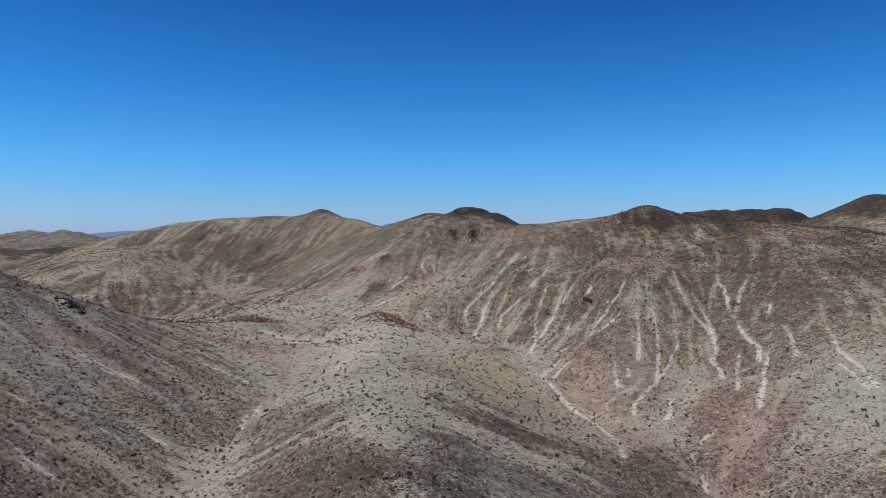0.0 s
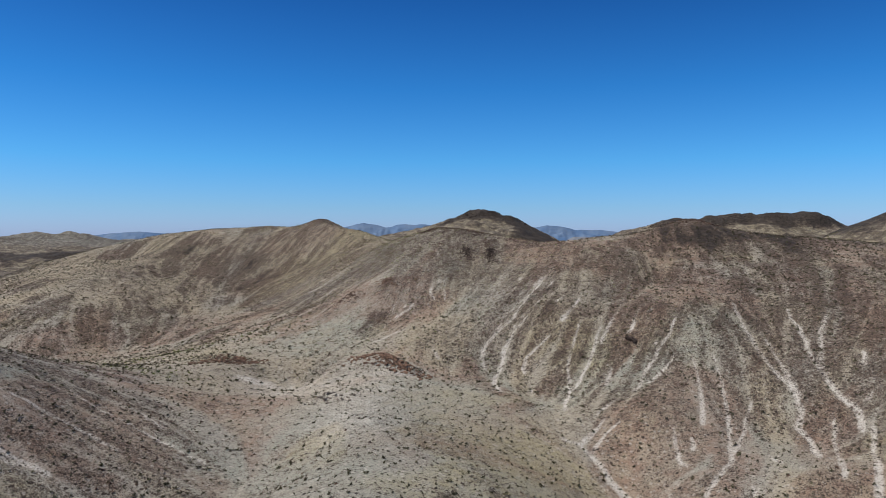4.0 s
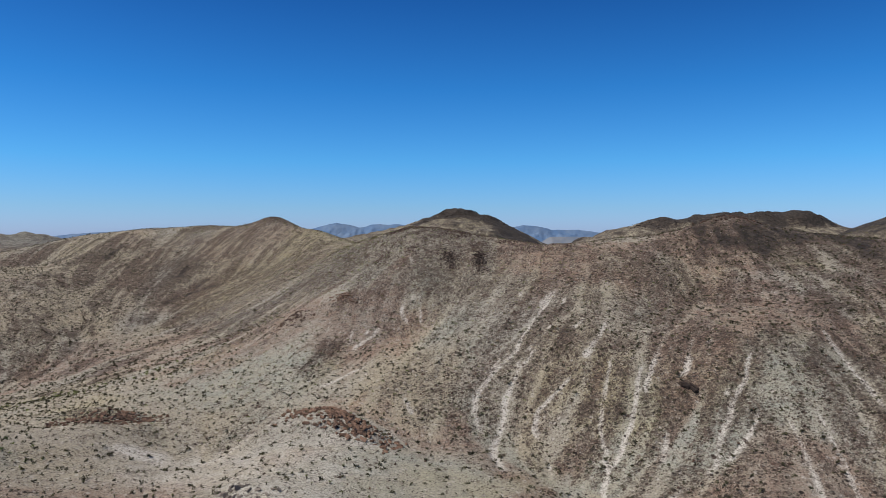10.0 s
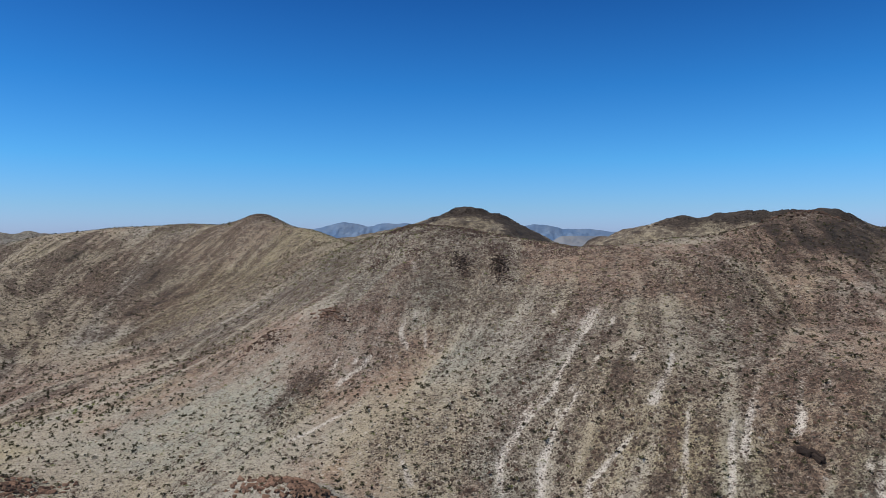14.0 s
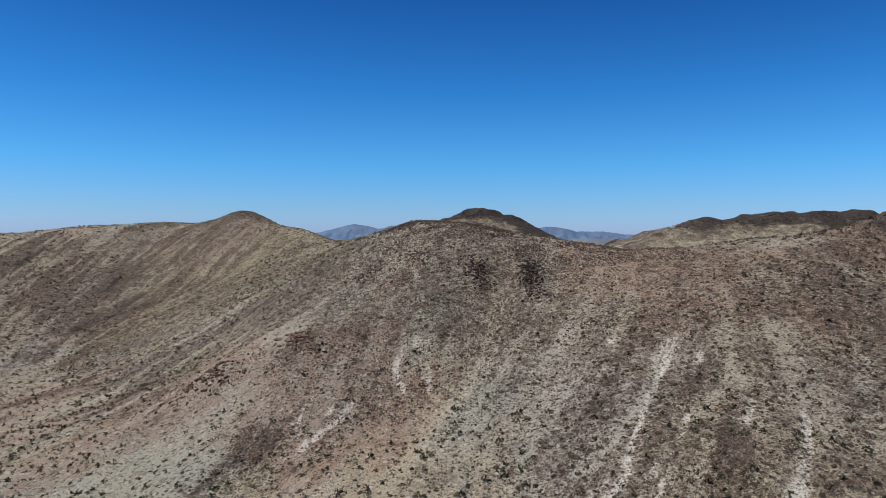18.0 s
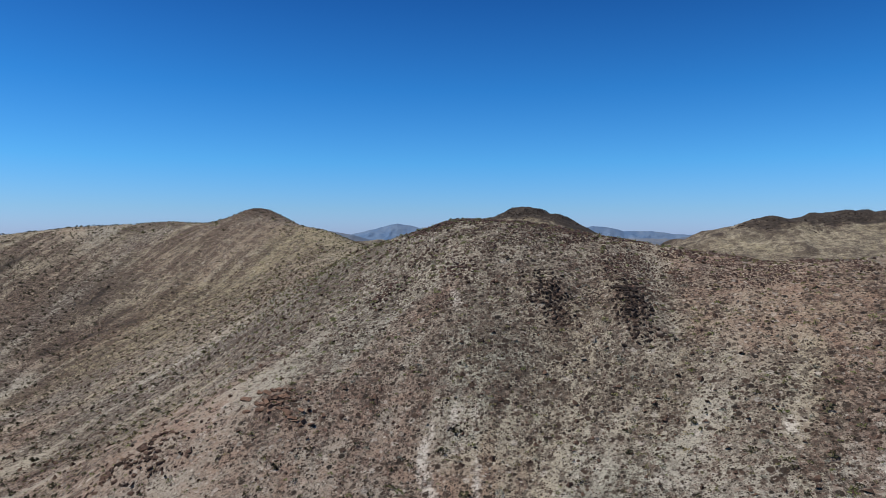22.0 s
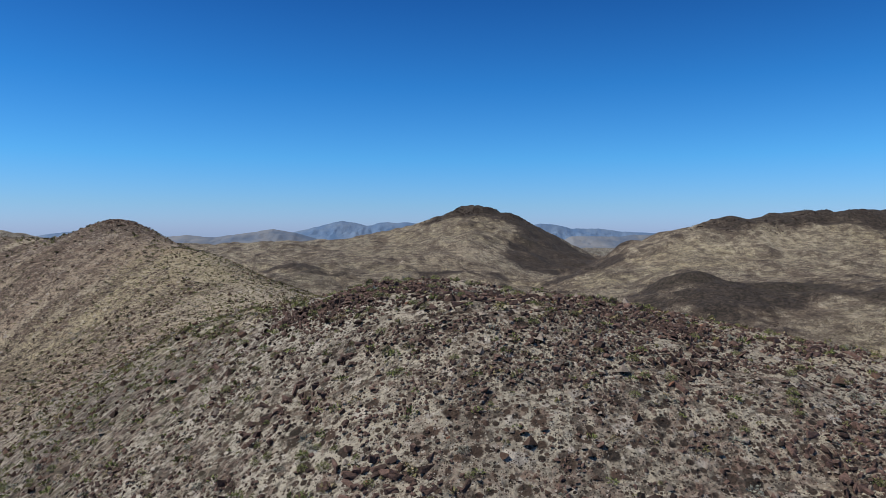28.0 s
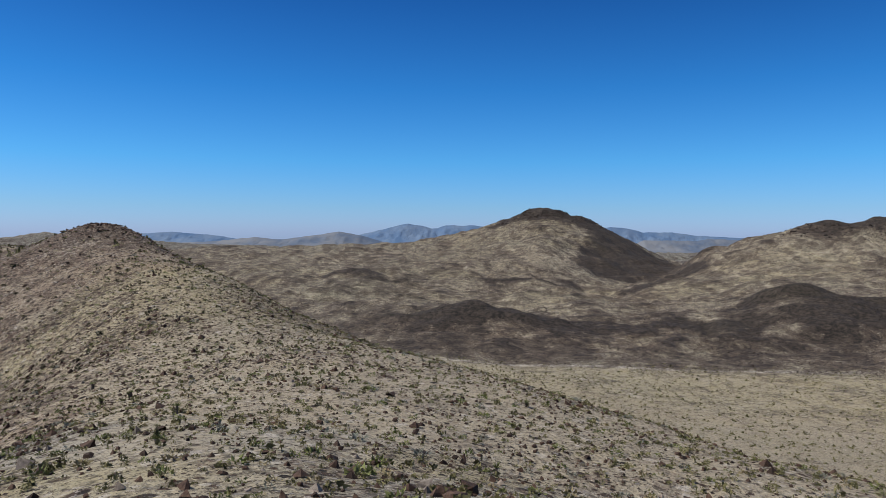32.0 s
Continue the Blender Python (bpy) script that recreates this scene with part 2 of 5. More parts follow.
# ---- landforms: crests and washes as lines of a few nodes, spanned by Hardy's multiquadric surface ----
CRESTS = dict(
    left_hill=[(-420, 540, 58), (-350, 575, 76), (-286, 605, 96), (-240, 616, 106), (-199, 618, 111.5), (-150, 615, 113.4), (-120, 612, 116), (-106, 612, 119.4), (-93, 604, 115.5), (-73, 585, 112.6), (-55, 556, 105), (-46, 526, 102), (-36, 482, 105), (-22, 459, 108.5), (-8, 452, 112.3)],
    middle_hill=[(-8, 452, 112.6), (12, 450, 110.5), (30, 446, 107.2), (58, 443, 105), (95, 445, 108.5), (122, 447, 114.5), (131, 448, 115.5), (142, 448, 114), (172, 448, 109.5), (215, 448, 106), (260, 448, 103), (310, 440, 92), (420, 430, 75)],
    shoulder=[(-40, 576, 101.8), (-14, 556, 98.4), (10, 528, 97.9), (19, 500, 101)],
    summit_back=[(-12, 472, 109.1), (0, 486, 103.1)],
    north_side=[(30, 545, 86), (0, 590, 83), (-35, 628, 79.9), (60, 590, 67), (72, 480, 91), (105, 540, 71)],
    left_spur=[(-72, 222, 47), (-95, 235, 55.9), (-131, 244, 73.8), (-160, 250, 86), (-220, 255, 105), (-320, 260, 125)],
    nose=[(-48, 312, 53.4), (-36, 287, 55.5), (-33, 255, 55), (-24, 200, 50.9), (-10, 150, 47.3), (0, 100, 39), (5, 40, 30)],
    right_hill=[(375, 800, 92), (400, 800, 104), (430, 800, 115), (468, 800, 134), (500, 805, 142), (560, 815, 143), (640, 840, 130)],
)
FACES = dict(
    face_a=[(0, 440, 109.4), (8, 422, 99.4), (12, 398, 85.7), (20, 362, 73.8), (28, 334, 61.6), (30, 305, 50.3)],
    face_b=[(62, 418, 103.8), (62, 366, 82.9), (67, 322, 66.6), (68, 280, 53.5), (66, 246, 41.3)],
    face_c=[(129, 415, 104), (125, 350, 86), (115, 300, 67.1), (104, 261, 47.8)],
    face_d=[(172, 400, 102), (165, 340, 86.7), (159, 292, 73.6), (140, 215, 48.7), (110, 170, 36)],
    face_e=[(225, 380, 96), (225, 310, 80), (205, 240, 65.2), (200, 150, 52)],
    face_f=[(-22, 433, 98.9), (-37, 409, 85.8), (-57, 414, 78.7)],
    face_g=[(-97, 546, 89.3), (-90, 480, 77.2), (-86, 435, 67.6)],
    face_h=[(-195, 545, 80.2), (-188, 480, 66.8), (-178, 420, 48.4)],
    face_i=[(-300, 520, 75.8), (-290, 430, 57.9)],
    face_j=[(-100, 150, 49.4), (-160, 150, 70.9), (-230, 150, 92), (-320, 130, 110)],
    face_k=[(-145, 582, 99.4), (-138, 534, 78.5), (-130, 492, 64.9), (-120, 448, 61.5)],
    face_l=[(-252, 588, 89.9), (-245, 540, 85.8), (-236, 480, 73.3), (-222, 420, 56.2)],
    face_m=[(-80, 552, 98.8), (-64, 510, 94.6), (-55, 450, 85.5), (-66, 402, 70.1)],
    face_n=[(95, 415, 103.4), (92, 372, 88.3), (88, 335, 81.2), (86, 300, 62.6), (84, 272, 50.3)],
    face_o=[(38, 412, 98.3), (36, 385, 86.4), (40, 350, 77.5), (44, 318, 59.9)],
    face_p=[(-10, 415, 95), (-12, 390, 77.5), (-12, 358, 67.4)],
    nose_west=[(-48, 215, 47.1), (-42, 180, 41)],
    nose_east=[(8, 225, 47.4), (14, 180, 41.4)],
)
WASHES = dict(
    east_wash=[(20, 300, 51.3), (34, 274, 44.9), (50, 248, 35.3), (56, 212, 35.3), (63, 170, 26.9), (75, 110, 17), (90, 40, 8)],
    fan_wash=[(99, 238, 46), (78, 206, 30.4), (66, 168, 24.6)],
    west_wash=[(-47, 245, 47.9), (-60.5, 204, 39.7), (-60, 180, 37), (-58, 140, 30.2), (-55, 90, 21.9)],
    hollow=[(-70, 440, 74.1), (-88, 398, 63.7), (-112, 366, 56.2), (-145, 343, 52.9), (-200, 345, 48), (-270, 350, 43), (-380, 360, 38)],
    bench=[(-92, 328, 57.5), (-62, 322, 49.9), (-28, 318, 56.3), (-5, 322, 55.3)],
    back=[(0, 40, 30), (-200, 20, 80), (220, 40, 50), (0, -300, 40), (-500, -300, 50), (500, -300, 50)],
)
DISTANCE = dict(
    valley_edge=[(120, 610, 57), (80, 640, 56), (45, 690, 53.5), (10, 735, 51.5), (-40, 790, 50.5)],
    valley=[(-90, 800, 52), (20, 780, 49), (92, 724, 46), (200, 740, 44), (300, 725, 46)],
    valley_far=[(-120, 850, 50), (0, 842, 45), (150, 836, 44), (300, 834, 44)],
    dark_knolls=[(-110, 930, 52), (-65, 945, 58), (-25, 962, 64), (20, 970, 55), (70, 985, 51), (130, 1000, 52), (180, 1020, 57), (224, 1035, 69.5), (255, 1030, 69), (300, 1012, 73), (360, 1000, 72), (450, 1000, 70)],
    behind_knolls=[(-80, 1120, 50), (60, 1130, 50), (131, 1316, 40), (170, 1420, 48), (240, 1560, 58), (300, 1750, 66), (420, 2300, 48)],
    butte=[(-620, 2060, 84), (-420, 2010, 90), (-250, 1970, 97), (-167, 1950, 106), (-75, 1936, 131), (-20, 1931, 144), (30, 1930, 154), (72, 1930, 160), (110, 1930, 157.5), (155, 1928, 152), (190, 1934, 138), (240, 1950, 112), (310, 1985, 84)],
    butte_spur=[(72, 1860, 146), (62, 1720, 118), (48, 1500, 84), (39, 1340, 66), (39, 1296, 65), (36, 1260, 57)],
    butte_west=[(-90, 1780, 96), (-120, 1560, 76), (-185, 1300, 74), (-190, 1262, 70), (-220, 1120, 54)],
    west_hills=[(-640, 1800, 84), (-530, 1740, 85), (-380, 1500, 72), (-330, 1180, 60), (-430, 900, 48)],
    mesa=[(300, 1545, 98), (350, 1530, 112), (400, 1518, 122), (460, 1510, 130), (520, 1500, 132), (600, 1480, 133), (660, 1460, 136), (710, 1450, 136), (760, 1450, 126), (860, 1450, 108), (1100, 1460, 95)],
    mesa_foot=[(205, 1350, 66), (300, 1250, 68), (350, 1200, 70), (500, 1150, 72), (700, 1150, 78), (950, 1100, 80)],
    mesa_mid=[(330, 1400, 86), (450, 1360, 94), (600, 1330, 98), (760, 1330, 100)],
    plain=[(-830, 1400, 62), (-900, 700, 45), (-1100, 2200, 55), (-300, 2600, 52), (600, 2900, 40), (1300, 2300, 60), (1200, 800, 90), (900, 300, 70), (900, -200, 60), (-900, -100, 60)],
    rim=[(-3500, 4900, 40), (-1200, 4900, 40), (1200, 4900, 40), (3500, 4900, 40), (3500, 1500, 50), (-3500, 1500, 50), (3500, -1800, 50), (-3500, -1800, 50), (0, -1800, 50)],
    pale_hills=[(-2000, 3020, 62), (-1860, 3000, 100), (-1780, 3000, 117), (-1690, 3000, 106), (-1620, 3000, 115), (-1500, 3010, 88), (-1380, 3020, 56)],
)


def samples(lines, step):
    pts = []
    for name, nodes in lines.items():
        n = np.array(nodes, float)
        pts.append(n[0])
        for p, q in zip(n[:-1], n[1:]):
            k = max(1, round(float(np.hypot(*(q - p)[:2])) / step))
            if name in ("rim", "plain", "back"):
                k = 1
            pts += [p + (q - p) * (i + 1) / k for i in range(k)]
    return pts


def spread(points, least):
    out = []
    for p in points:
        if all((p[0] - q[0]) ** 2 + (p[1] - q[1]) ** 2 > least * least for q in out):
            out.append(p)
    return out


NODES = np.array(spread(samples(CRESTS, 22) + samples(FACES, 30) + samples(WASHES, 24), 9) + spread(samples(DISTANCE, 80), 25))
SOFT = 9.0


def quadric(d2):
    return np.sqrt(d2 + SOFT * SOFT)


_d2 = (NODES[:, None, 0] - NODES[None, :, 0]) ** 2 + (NODES[:, None, 1] - NODES[None, :, 1]) ** 2
_w = np.linalg.solve(quadric(_d2) + 0.0 * np.eye(len(NODES)), NODES[:, 2] - 55.0)


def landform(x, y):
    """The smooth height of the land."""
    x, y = np.asarray(x, np.float32), np.asarray(y, np.float32)
    out = np.full(x.shape, 55.0, np.float32)
    for (a, c, _), w in zip(NODES.astype(np.float32), _w.astype(np.float32)):
        out += w * np.sqrt((x - a) ** 2 + (y - c) ** 2 + SOFT * SOFT)
    return out


_table = np.random.RandomState(7).rand(256, 256).astype(np.float32)


def lumps(x, y, size, octaves=4, gain=0.5, seed=0):
    """Smooth value noise from -1 to 1, in metres."""
    total, amp, norm = 0.0, 1.0, 0.0
    for o in range(octaves):
        u, v = x / size + 17.3 * o + seed * 5.7, y / size + 9.1 * o + seed * 3.3
        i, j = np.floor(u).astype(int), np.floor(v).astype(int)
        f, g = u - i, v - j
        f, g = f * f * (3 - 2 * f), g * g * (3 - 2 * g)
        i, j, i2, j2 = i & 255, j & 255, (i + 1) & 255, (j + 1) & 255
        n = (_table[i, j] * (1 - f) + _table[i2, j] * f) * (1 - g) + (_table[i, j2] * (1 - f) + _table[i2, j2] * f) * g
        total, norm, amp, size = total + amp * (2 * n - 1), norm + amp, amp * gain, size * 0.5
    return total / norm


def smooth(a, b, v):
    k = np.clip((v - a) / (b - a), 0, 1)
    return k * k * (3 - 2 * k)


def bump_at(x, y, px, py, rx, ry=None, turn=0.0):
    """A round patch, 1 in its middle and 0 outside."""
    c, s = math.cos(radians(turn)), math.sin(radians(turn))
    u, v = ((x - px) * c + (y - py) * s) / rx, ((y - py) * c - (x - px) * s) / (ry or rx)
    return np.exp(-(u * u + v * v))


def cap(x, y, px, py, rx, ry, high, turn=0.0, lip=0.12):
    """A rimrock cap that stands high above the slope round it."""
    c, s = math.cos(radians(turn)), math.sin(radians(turn))
    u, v = ((x - px) * c + (y - py) * s) / rx, ((y - py) * c - (x - px) * s) / ry
    r = np.sqrt(u * u + v * v) + 0.10 * lumps(x, y, 40, 3, seed=3)
    return high * (0.75 * smooth(1 + lip, 1 - lip, r) + 0.25 * smooth(1.0, 0.2, r))


# bedrock mounds: x, y, half length, half width, height, turn
MOUNDS = ((-30, 330, 13, 5.5, 4.4, -32), (-98, 342, 10, 4, 3.0, 6), (-53, 404, 6, 5, 1.6, 0), (-34, 408, 6, 4, 1.0, -30), (-44, 291, 7, 5, 1.6, 0), (-131, 246, 5, 3.5, 2.0, 0), (7, 424, 4, 6, 1.2, 0), (18, 418, 3.5, 7, 1.5, 0), (-0.5, 454, 5.5, 4.5, -2.2, 0), (-8, 455, 5, 4, -0.4, 0))


def relief(x, y):
    """What is finer than the landform: rimrock, spurs, rills and lumps."""
    near = np.exp(-(np.maximum(0, np.hypot(x, np.maximum((400 - y) * 0.6, (y - 400) * 1.1)) - 350) / 250) ** 2)
    h = 1.5 * lumps(x, y, 60, 3, seed=1) * near + 0.55 * lumps(x, y, 14, 3, seed=2) * near
    h += (1 - near) * (8.0 * (np.abs(lumps(x, y, 50, 4, 0.6, seed=17)) - 0.3)) * smooth(860, 900, y)
    h += (1 - near) * (20.0 * np.abs(lumps(x, y, 170, 4, 0.55, seed=4)) - 6.0)
    h += 8.0 * (np.abs(lumps(x, y, 40, 3, 0.5, seed=6)) - 0.25) * bump_at(x, y, 130, 940, 300, 55)
    h += cap(x, y, 70, 1930, 36, 40, 13, 0, 0.9) + cap(x, y, 110, 1928, 50, 36, 3.5, 0, 0.1) + cap(x, y, 80, 1930, 100, 70, 3, 0, 0.1)
    h += cap(x, y, 510, 1503, 100, 60, 8, -8) + cap(x, y, 680, 1455, 70, 50, 11, -8, 0.25) + cap(x, y, 600, 1480, 170, 75, 5, -8)
    h += cap(x, y, 224, 1035, 30, 15, 6, 0, 0.4) + cap(x, y, -12, 958, 55, 18, 4, 0, 0.4) + cap(x, y, 39, 1288, 24, 12, 5, 0, 0.4) + cap(x, y, 302, 1012, 34, 14, 5, 0, 0.4)
    for px, py, rx, ry, high, turn in MOUNDS:
        h += high * bump_at(x, y, px, py, rx, ry, turn)
    h += cap(x, y, 131, 448, 10, 7, 1.2, 0, 0.4) + cap(x, y, -105, 611, 15, 12, 2.2, 0, 0.98)
    return h


# flow of loose stones down the slopes, on a grid of 1 m
GX0, GX1, GY0, GY1 = -340, 340, 90, 780
gx, gy = np.meshgrid(np.arange(GX0, GX1 + 1, dtype=np.float32), np.arange(GY0, GY1 + 1, dtype=np.float32))
base = landform(gx, gy) + relief(gx, gy).astype(np.float32)
dy, dx = np.gradient(base)
STEEP = np.hypot(dx, dy)


def pick_at(field, x, y):
    i = np.clip(x - GX0, 0, field.shape[1] - 1.01)
    j = np.clip(y - GY0, 0, field.shape[0] - 1.01)
    a, b = i.astype(int), j.astype(int)
    f, g = i - a, j - b
    return (field[b, a] * (1 - f) + field[b, a + 1] * f) * (1 - g) + (field[b + 1, a] * (1 - f) + field[b + 1, a + 1] * f) * g


def run_down(x, y, steps, weight, wander=0.25, seed=1):
    """Stones that roll downhill from the given places; returns how much went over each square."""
    rs = np.random.RandomState(seed)
    seen, vx, vy = np.zeros_like(base), np.zeros(len(x)), np.zeros(len(x))
    for k in range(steps):
        a, b = pick_at(dx, x, y), pick_at(dy, x, y)
        s = np.hypot(a, b) + 1e-4
        live = (s > 0.05) * weight
        vx, vy = 0.6 * vx - 0.4 * a / s, 0.6 * vy - 0.4 * b / s
        x, y = x + vx + wander * rs.randn(len(x)) * 0.5, y + vy + wander * rs.randn(len(x)) * 0.5
        i, j = np.clip(np.rint(x - GX0).astype(int), 0, base.shape[1] - 1), np.clip(np.rint(y - GY0).astype(int), 0, base.shape[0] - 1)
        np.add.at(seen, (j, i), live * min(1, k / 8) * (1 - k / steps) ** 0.6)
    return seen


rs = np.random.RandomState(11)
n = 5200
sx, sy = rs.uniform(GX0 + 5, GX1 - 5, n), rs.uniform(GY0 + 5, 480, n)
trickle = run_down(sx, sy, 130, 0.5 * (pick_at(STEEP, sx, sy) > 0.22), 0.15, 2)
# the pale scree chutes and washes: the bends of each, from its head down
LOWER_CHUTES = [
    [(68, 275), (65.5, 265), (65, 258.5), (67, 254.5)], [(86, 308.5), (83, 295.5), (80, 283), (76, 271.5)], [(92.5, 308.5), (90, 295), (87.5, 283), (83, 268.5), (79, 255.5)], [(97, 285), (90, 274.5), (83.5, 262), (78, 254), (71.5, 247.5), (67, 241.5), (64.5, 234.5)],
    [(79.5, 244.5), (78, 237.5), (76.5, 233.5), (73, 230)], [(49.5, 287), (44.5, 280.5), (38.5, 273.5)], [(54.5, 283), (46.5, 276.5), (41.5, 270)], [(60.5, 248), (57, 246), (50, 243.5)],
    [(71.5, 269), (69, 259.5)], [(89.5, 257.5), (91, 249.5)],
]
EAST_CHUTES = [
    [(113, 343), (109, 324.5), (108, 307.5), (108.5, 293.5), (109.5, 284), (108.5, 276.5), (104, 270), (104.5, 262), (101, 251)], [(114, 320), (113, 307), (111, 289.5), (110, 280)], [(131, 336), (128, 317), (124, 303.5), (121.5, 289.5), (120.5, 276.5), (122.5, 269), (117.5, 259)], [(143, 326.5), (134, 314.5), (126.5, 298.5), (121.5, 289.5)],
    [(139.5, 297), (135, 288.5)], [(129.5, 274.5), (124.5, 271)], [(115, 270.5), (109, 257.5), (102, 240), (99.5, 236)], [(122.5, 262.5), (109, 238), (103, 224.5)],
    [(135.5, 278), (133, 265), (129.5, 253)],
]
MIDDLE_CHUTES = [
    [(42, 386.5), (32, 371.5), (24.5, 356), (18.5, 351), (13.5, 345), (11, 340), (10.5, 333.5), (12, 327)], [(31.5, 354), (24.5, 348), (20, 339), (17, 327.5), (14.5, 320.5), (14.5, 314.5), (16, 307.5)], [(40, 340.5), (33.5, 337), (28.5, 333.5), (26, 327), (26.5, 322)], [(27.5, 315.5), (28, 310.5)],
    [(45, 327.5), (42.5, 320.5), (42, 310.5), (41, 306.5), (38.5, 301), (37, 293.5)], [(59.5, 338.5), (54.5, 329), (49.5, 317.5), (45.5, 310), (41, 306.5)], [(67.5, 347), (60.5, 334.5), (56, 326.5)], [(57.5, 314.5), (53, 302.5)],
    [(56, 294.5), (50.5, 291), (45, 287)], [(87, 331.5), (81.5, 322), (75.5, 317), (69.5, 307.5), (63.5, 297.5), (59.5, 294)], [(81, 314), (75, 305), (70, 300.5), (65.5, 296.5)], [(73, 337), (68, 330)],
    [(77, 322.5), (74, 317.5)], [(54, 362.5), (47, 347), (43, 342.5)],
]
UPPER_CHUTES = [
    [(43.5, 390.5), (38, 384.5), (34.5, 378.5)], [(46.5, 385), (43, 376)], [(49, 367.5), (43, 358)], [(55, 364), (50.5, 355)],
    [(38.5, 367.5), (34, 359.5), (28.5, 354.5), (26, 354)], [(24, 357.5), (19, 354.5), (15, 349)], [(27, 353.5), (24, 349), (21, 346)], [(53, 344), (48.5, 336.5), (44.5, 327.5)],
    [(66.5, 345.5), (60.5, 334), (55.5, 327)], [(77.5, 347.5), (70, 333.5), (66.5, 329.5)], [(-19.5, 390.5), (-22, 383), (-27, 376), (-28.5, 373)], [(-20, 364.5), (-26, 360.5), (-33, 356), (-37.5, 354.5)],
    [(-11.5, 402), (-11.5, 389.5)], [(-5, 405), (-4.5, 392.5)], [(-10.5, 345.5), (-8, 338.5), (-6, 334)], [(86.5, 352.5), (77, 336.5)],
    [(48.5, 348), (44.5, 342.5)],
]
BROW_CHUTES = [
    [(-11.5, 403.5), (-11.5, 395), (-10.5, 387.5)], [(-8, 405.5), (-8, 399)], [(-6, 403), (-5, 387)], [(43, 390), (40, 384)],
    [(45.5, 383.5), (42, 376)], [(32, 395), (30, 389)], [(-10, 428), (-8, 419)], [(35, 384.5), (32, 380.5)],
    [(37.5, 376), (33, 369.5)], [(29.5, 371), (27, 367.5)], [(-22.5, 391.5), (-25, 383.5)], [(-44, 397), (-44.5, 391)],
]
WASH_BEDS = [
    [(32.5, 278), (38.5, 273.5), (43.5, 264.5), (44.5, 258), (48, 251), (50.5, 243.5)], [(-58.5, 229), (-60.5, 225), (-59, 218.5)], [(-120.5, 239.5), (-108.5, 238.5), (-97, 238), (-86, 234.5)], [(-113, 256.5), (-100.5, 252), (-87, 248.5), (-76, 246.5)],
    [(-77.5, 245.5), (-66, 242)], [(-116.5, 218.5), (-109, 215.5), (-100.5, 213.5)], [(-94.5, 258.5), (-82, 253)],
]
LOWER_WASHES = [
    [(42.5, 260), (51, 244), (53.5, 214.5), (53, 200.5)], [(90, 224.5), (80.5, 216.5), (76, 211), (76.5, 203.5), (73.5, 191.5)], [(159.5, 295), (149.5, 275), (142, 248), (140.5, 231.5), (139.5, 220.5)], [(138, 295), (133, 284)],
    [(-61.5, 220), (-61, 205.5)], [(-116.5, 183), (-108, 183.5)], [(-105, 165), (-94.5, 160.5), (-87, 158.5)], [(-121.5, 219), (-108.5, 217), (-93.5, 215.5)],
    [(-94.5, 186), (-83.5, 184.5)], [(-100, 160.5), (-92.5, 156.5)], [(-90, 195.5), (-76, 192)], [(137, 242), (136.5, 221.5)],
    [(124, 212.5), (125, 198)],
]
WEST_RILLS = [
    [(-51.5, 518), (-60.5, 495)], [(-106.5, 578.5), (-117, 563.5), (-129, 545)], [(-165, 543.5), (-168.5, 519.5), (-167.5, 477.5)], [(-224, 542.5), (-215, 498), (-216, 479.5)],
    [(-173.5, 444), (-177.5, 431.5), (-182.5, 424)], [(-159.5, 457), (-156.5, 441)], [(-68, 401), (-78, 390.5), (-88.5, 374.5)], [(-82.5, 406.5), (-93.5, 392)],
    [(-25.5, 398), (-29, 386.5), (-30, 377.5)], [(-60.5, 495), (-72, 493)], [(-131, 469), (-130, 440.5)], [(-70, 480.5), (-83, 463.5)],
]
DARK_RILLS = [
    [(-147.5, 565), (-149, 549.5)], [(-119.5, 535), (-136.5, 526.5), (-142, 516)], [(-128, 548), (-135.5, 533.5)], [(-78.5, 440.5), (-86.5, 419.5), (-93.5, 392)],
    [(-171.5, 492.5), (-169, 469)], [(-33, 384), (-41.5, 371.5)], [(-37, 384.5), (-44, 364.5)], [(136.5, 430.5), (121.5, 393.5)],
    [(80, 314.5), (75.5, 304.5)], [(107, 305.5), (105, 297.5)], [(96.5, 299.5), (97, 295.5)], [(44.5, 364), (36, 348)],
    [(28.5, 382), (22, 371)], [(112.5, 433.5), (100, 397)], [(100.5, 345.5), (92.5, 330.5)], [(107, 337), (99, 320.5)],
    [(41, 329.5), (38.5, 324)], [(47.5, 327), (47.5, 320.5)], [(-196.5, 595.5), (-201.5, 573.5)], [(-1.5, 407.5), (-2.5, 401.5)],
]
DARK_BROW = [
    [(-5.5, 416), (-6, 408.5)], [(-11, 395.5), (-14.5, 388)], [(26.5, 384.5), (20.5, 377.5), (18.5, 373)], [(-28.5, 387.5), (-31.5, 382)],
    [(-0.5, 412.5), (-1.5, 405)], [(8, 421), (6.5, 410.5)], [(36, 392.5), (29.5, 383.5)], [(46, 378.5), (40, 370.5)],
    [(2.5, 384.5), (0.5, 375)], [(54, 415.5), (46, 401)],
]


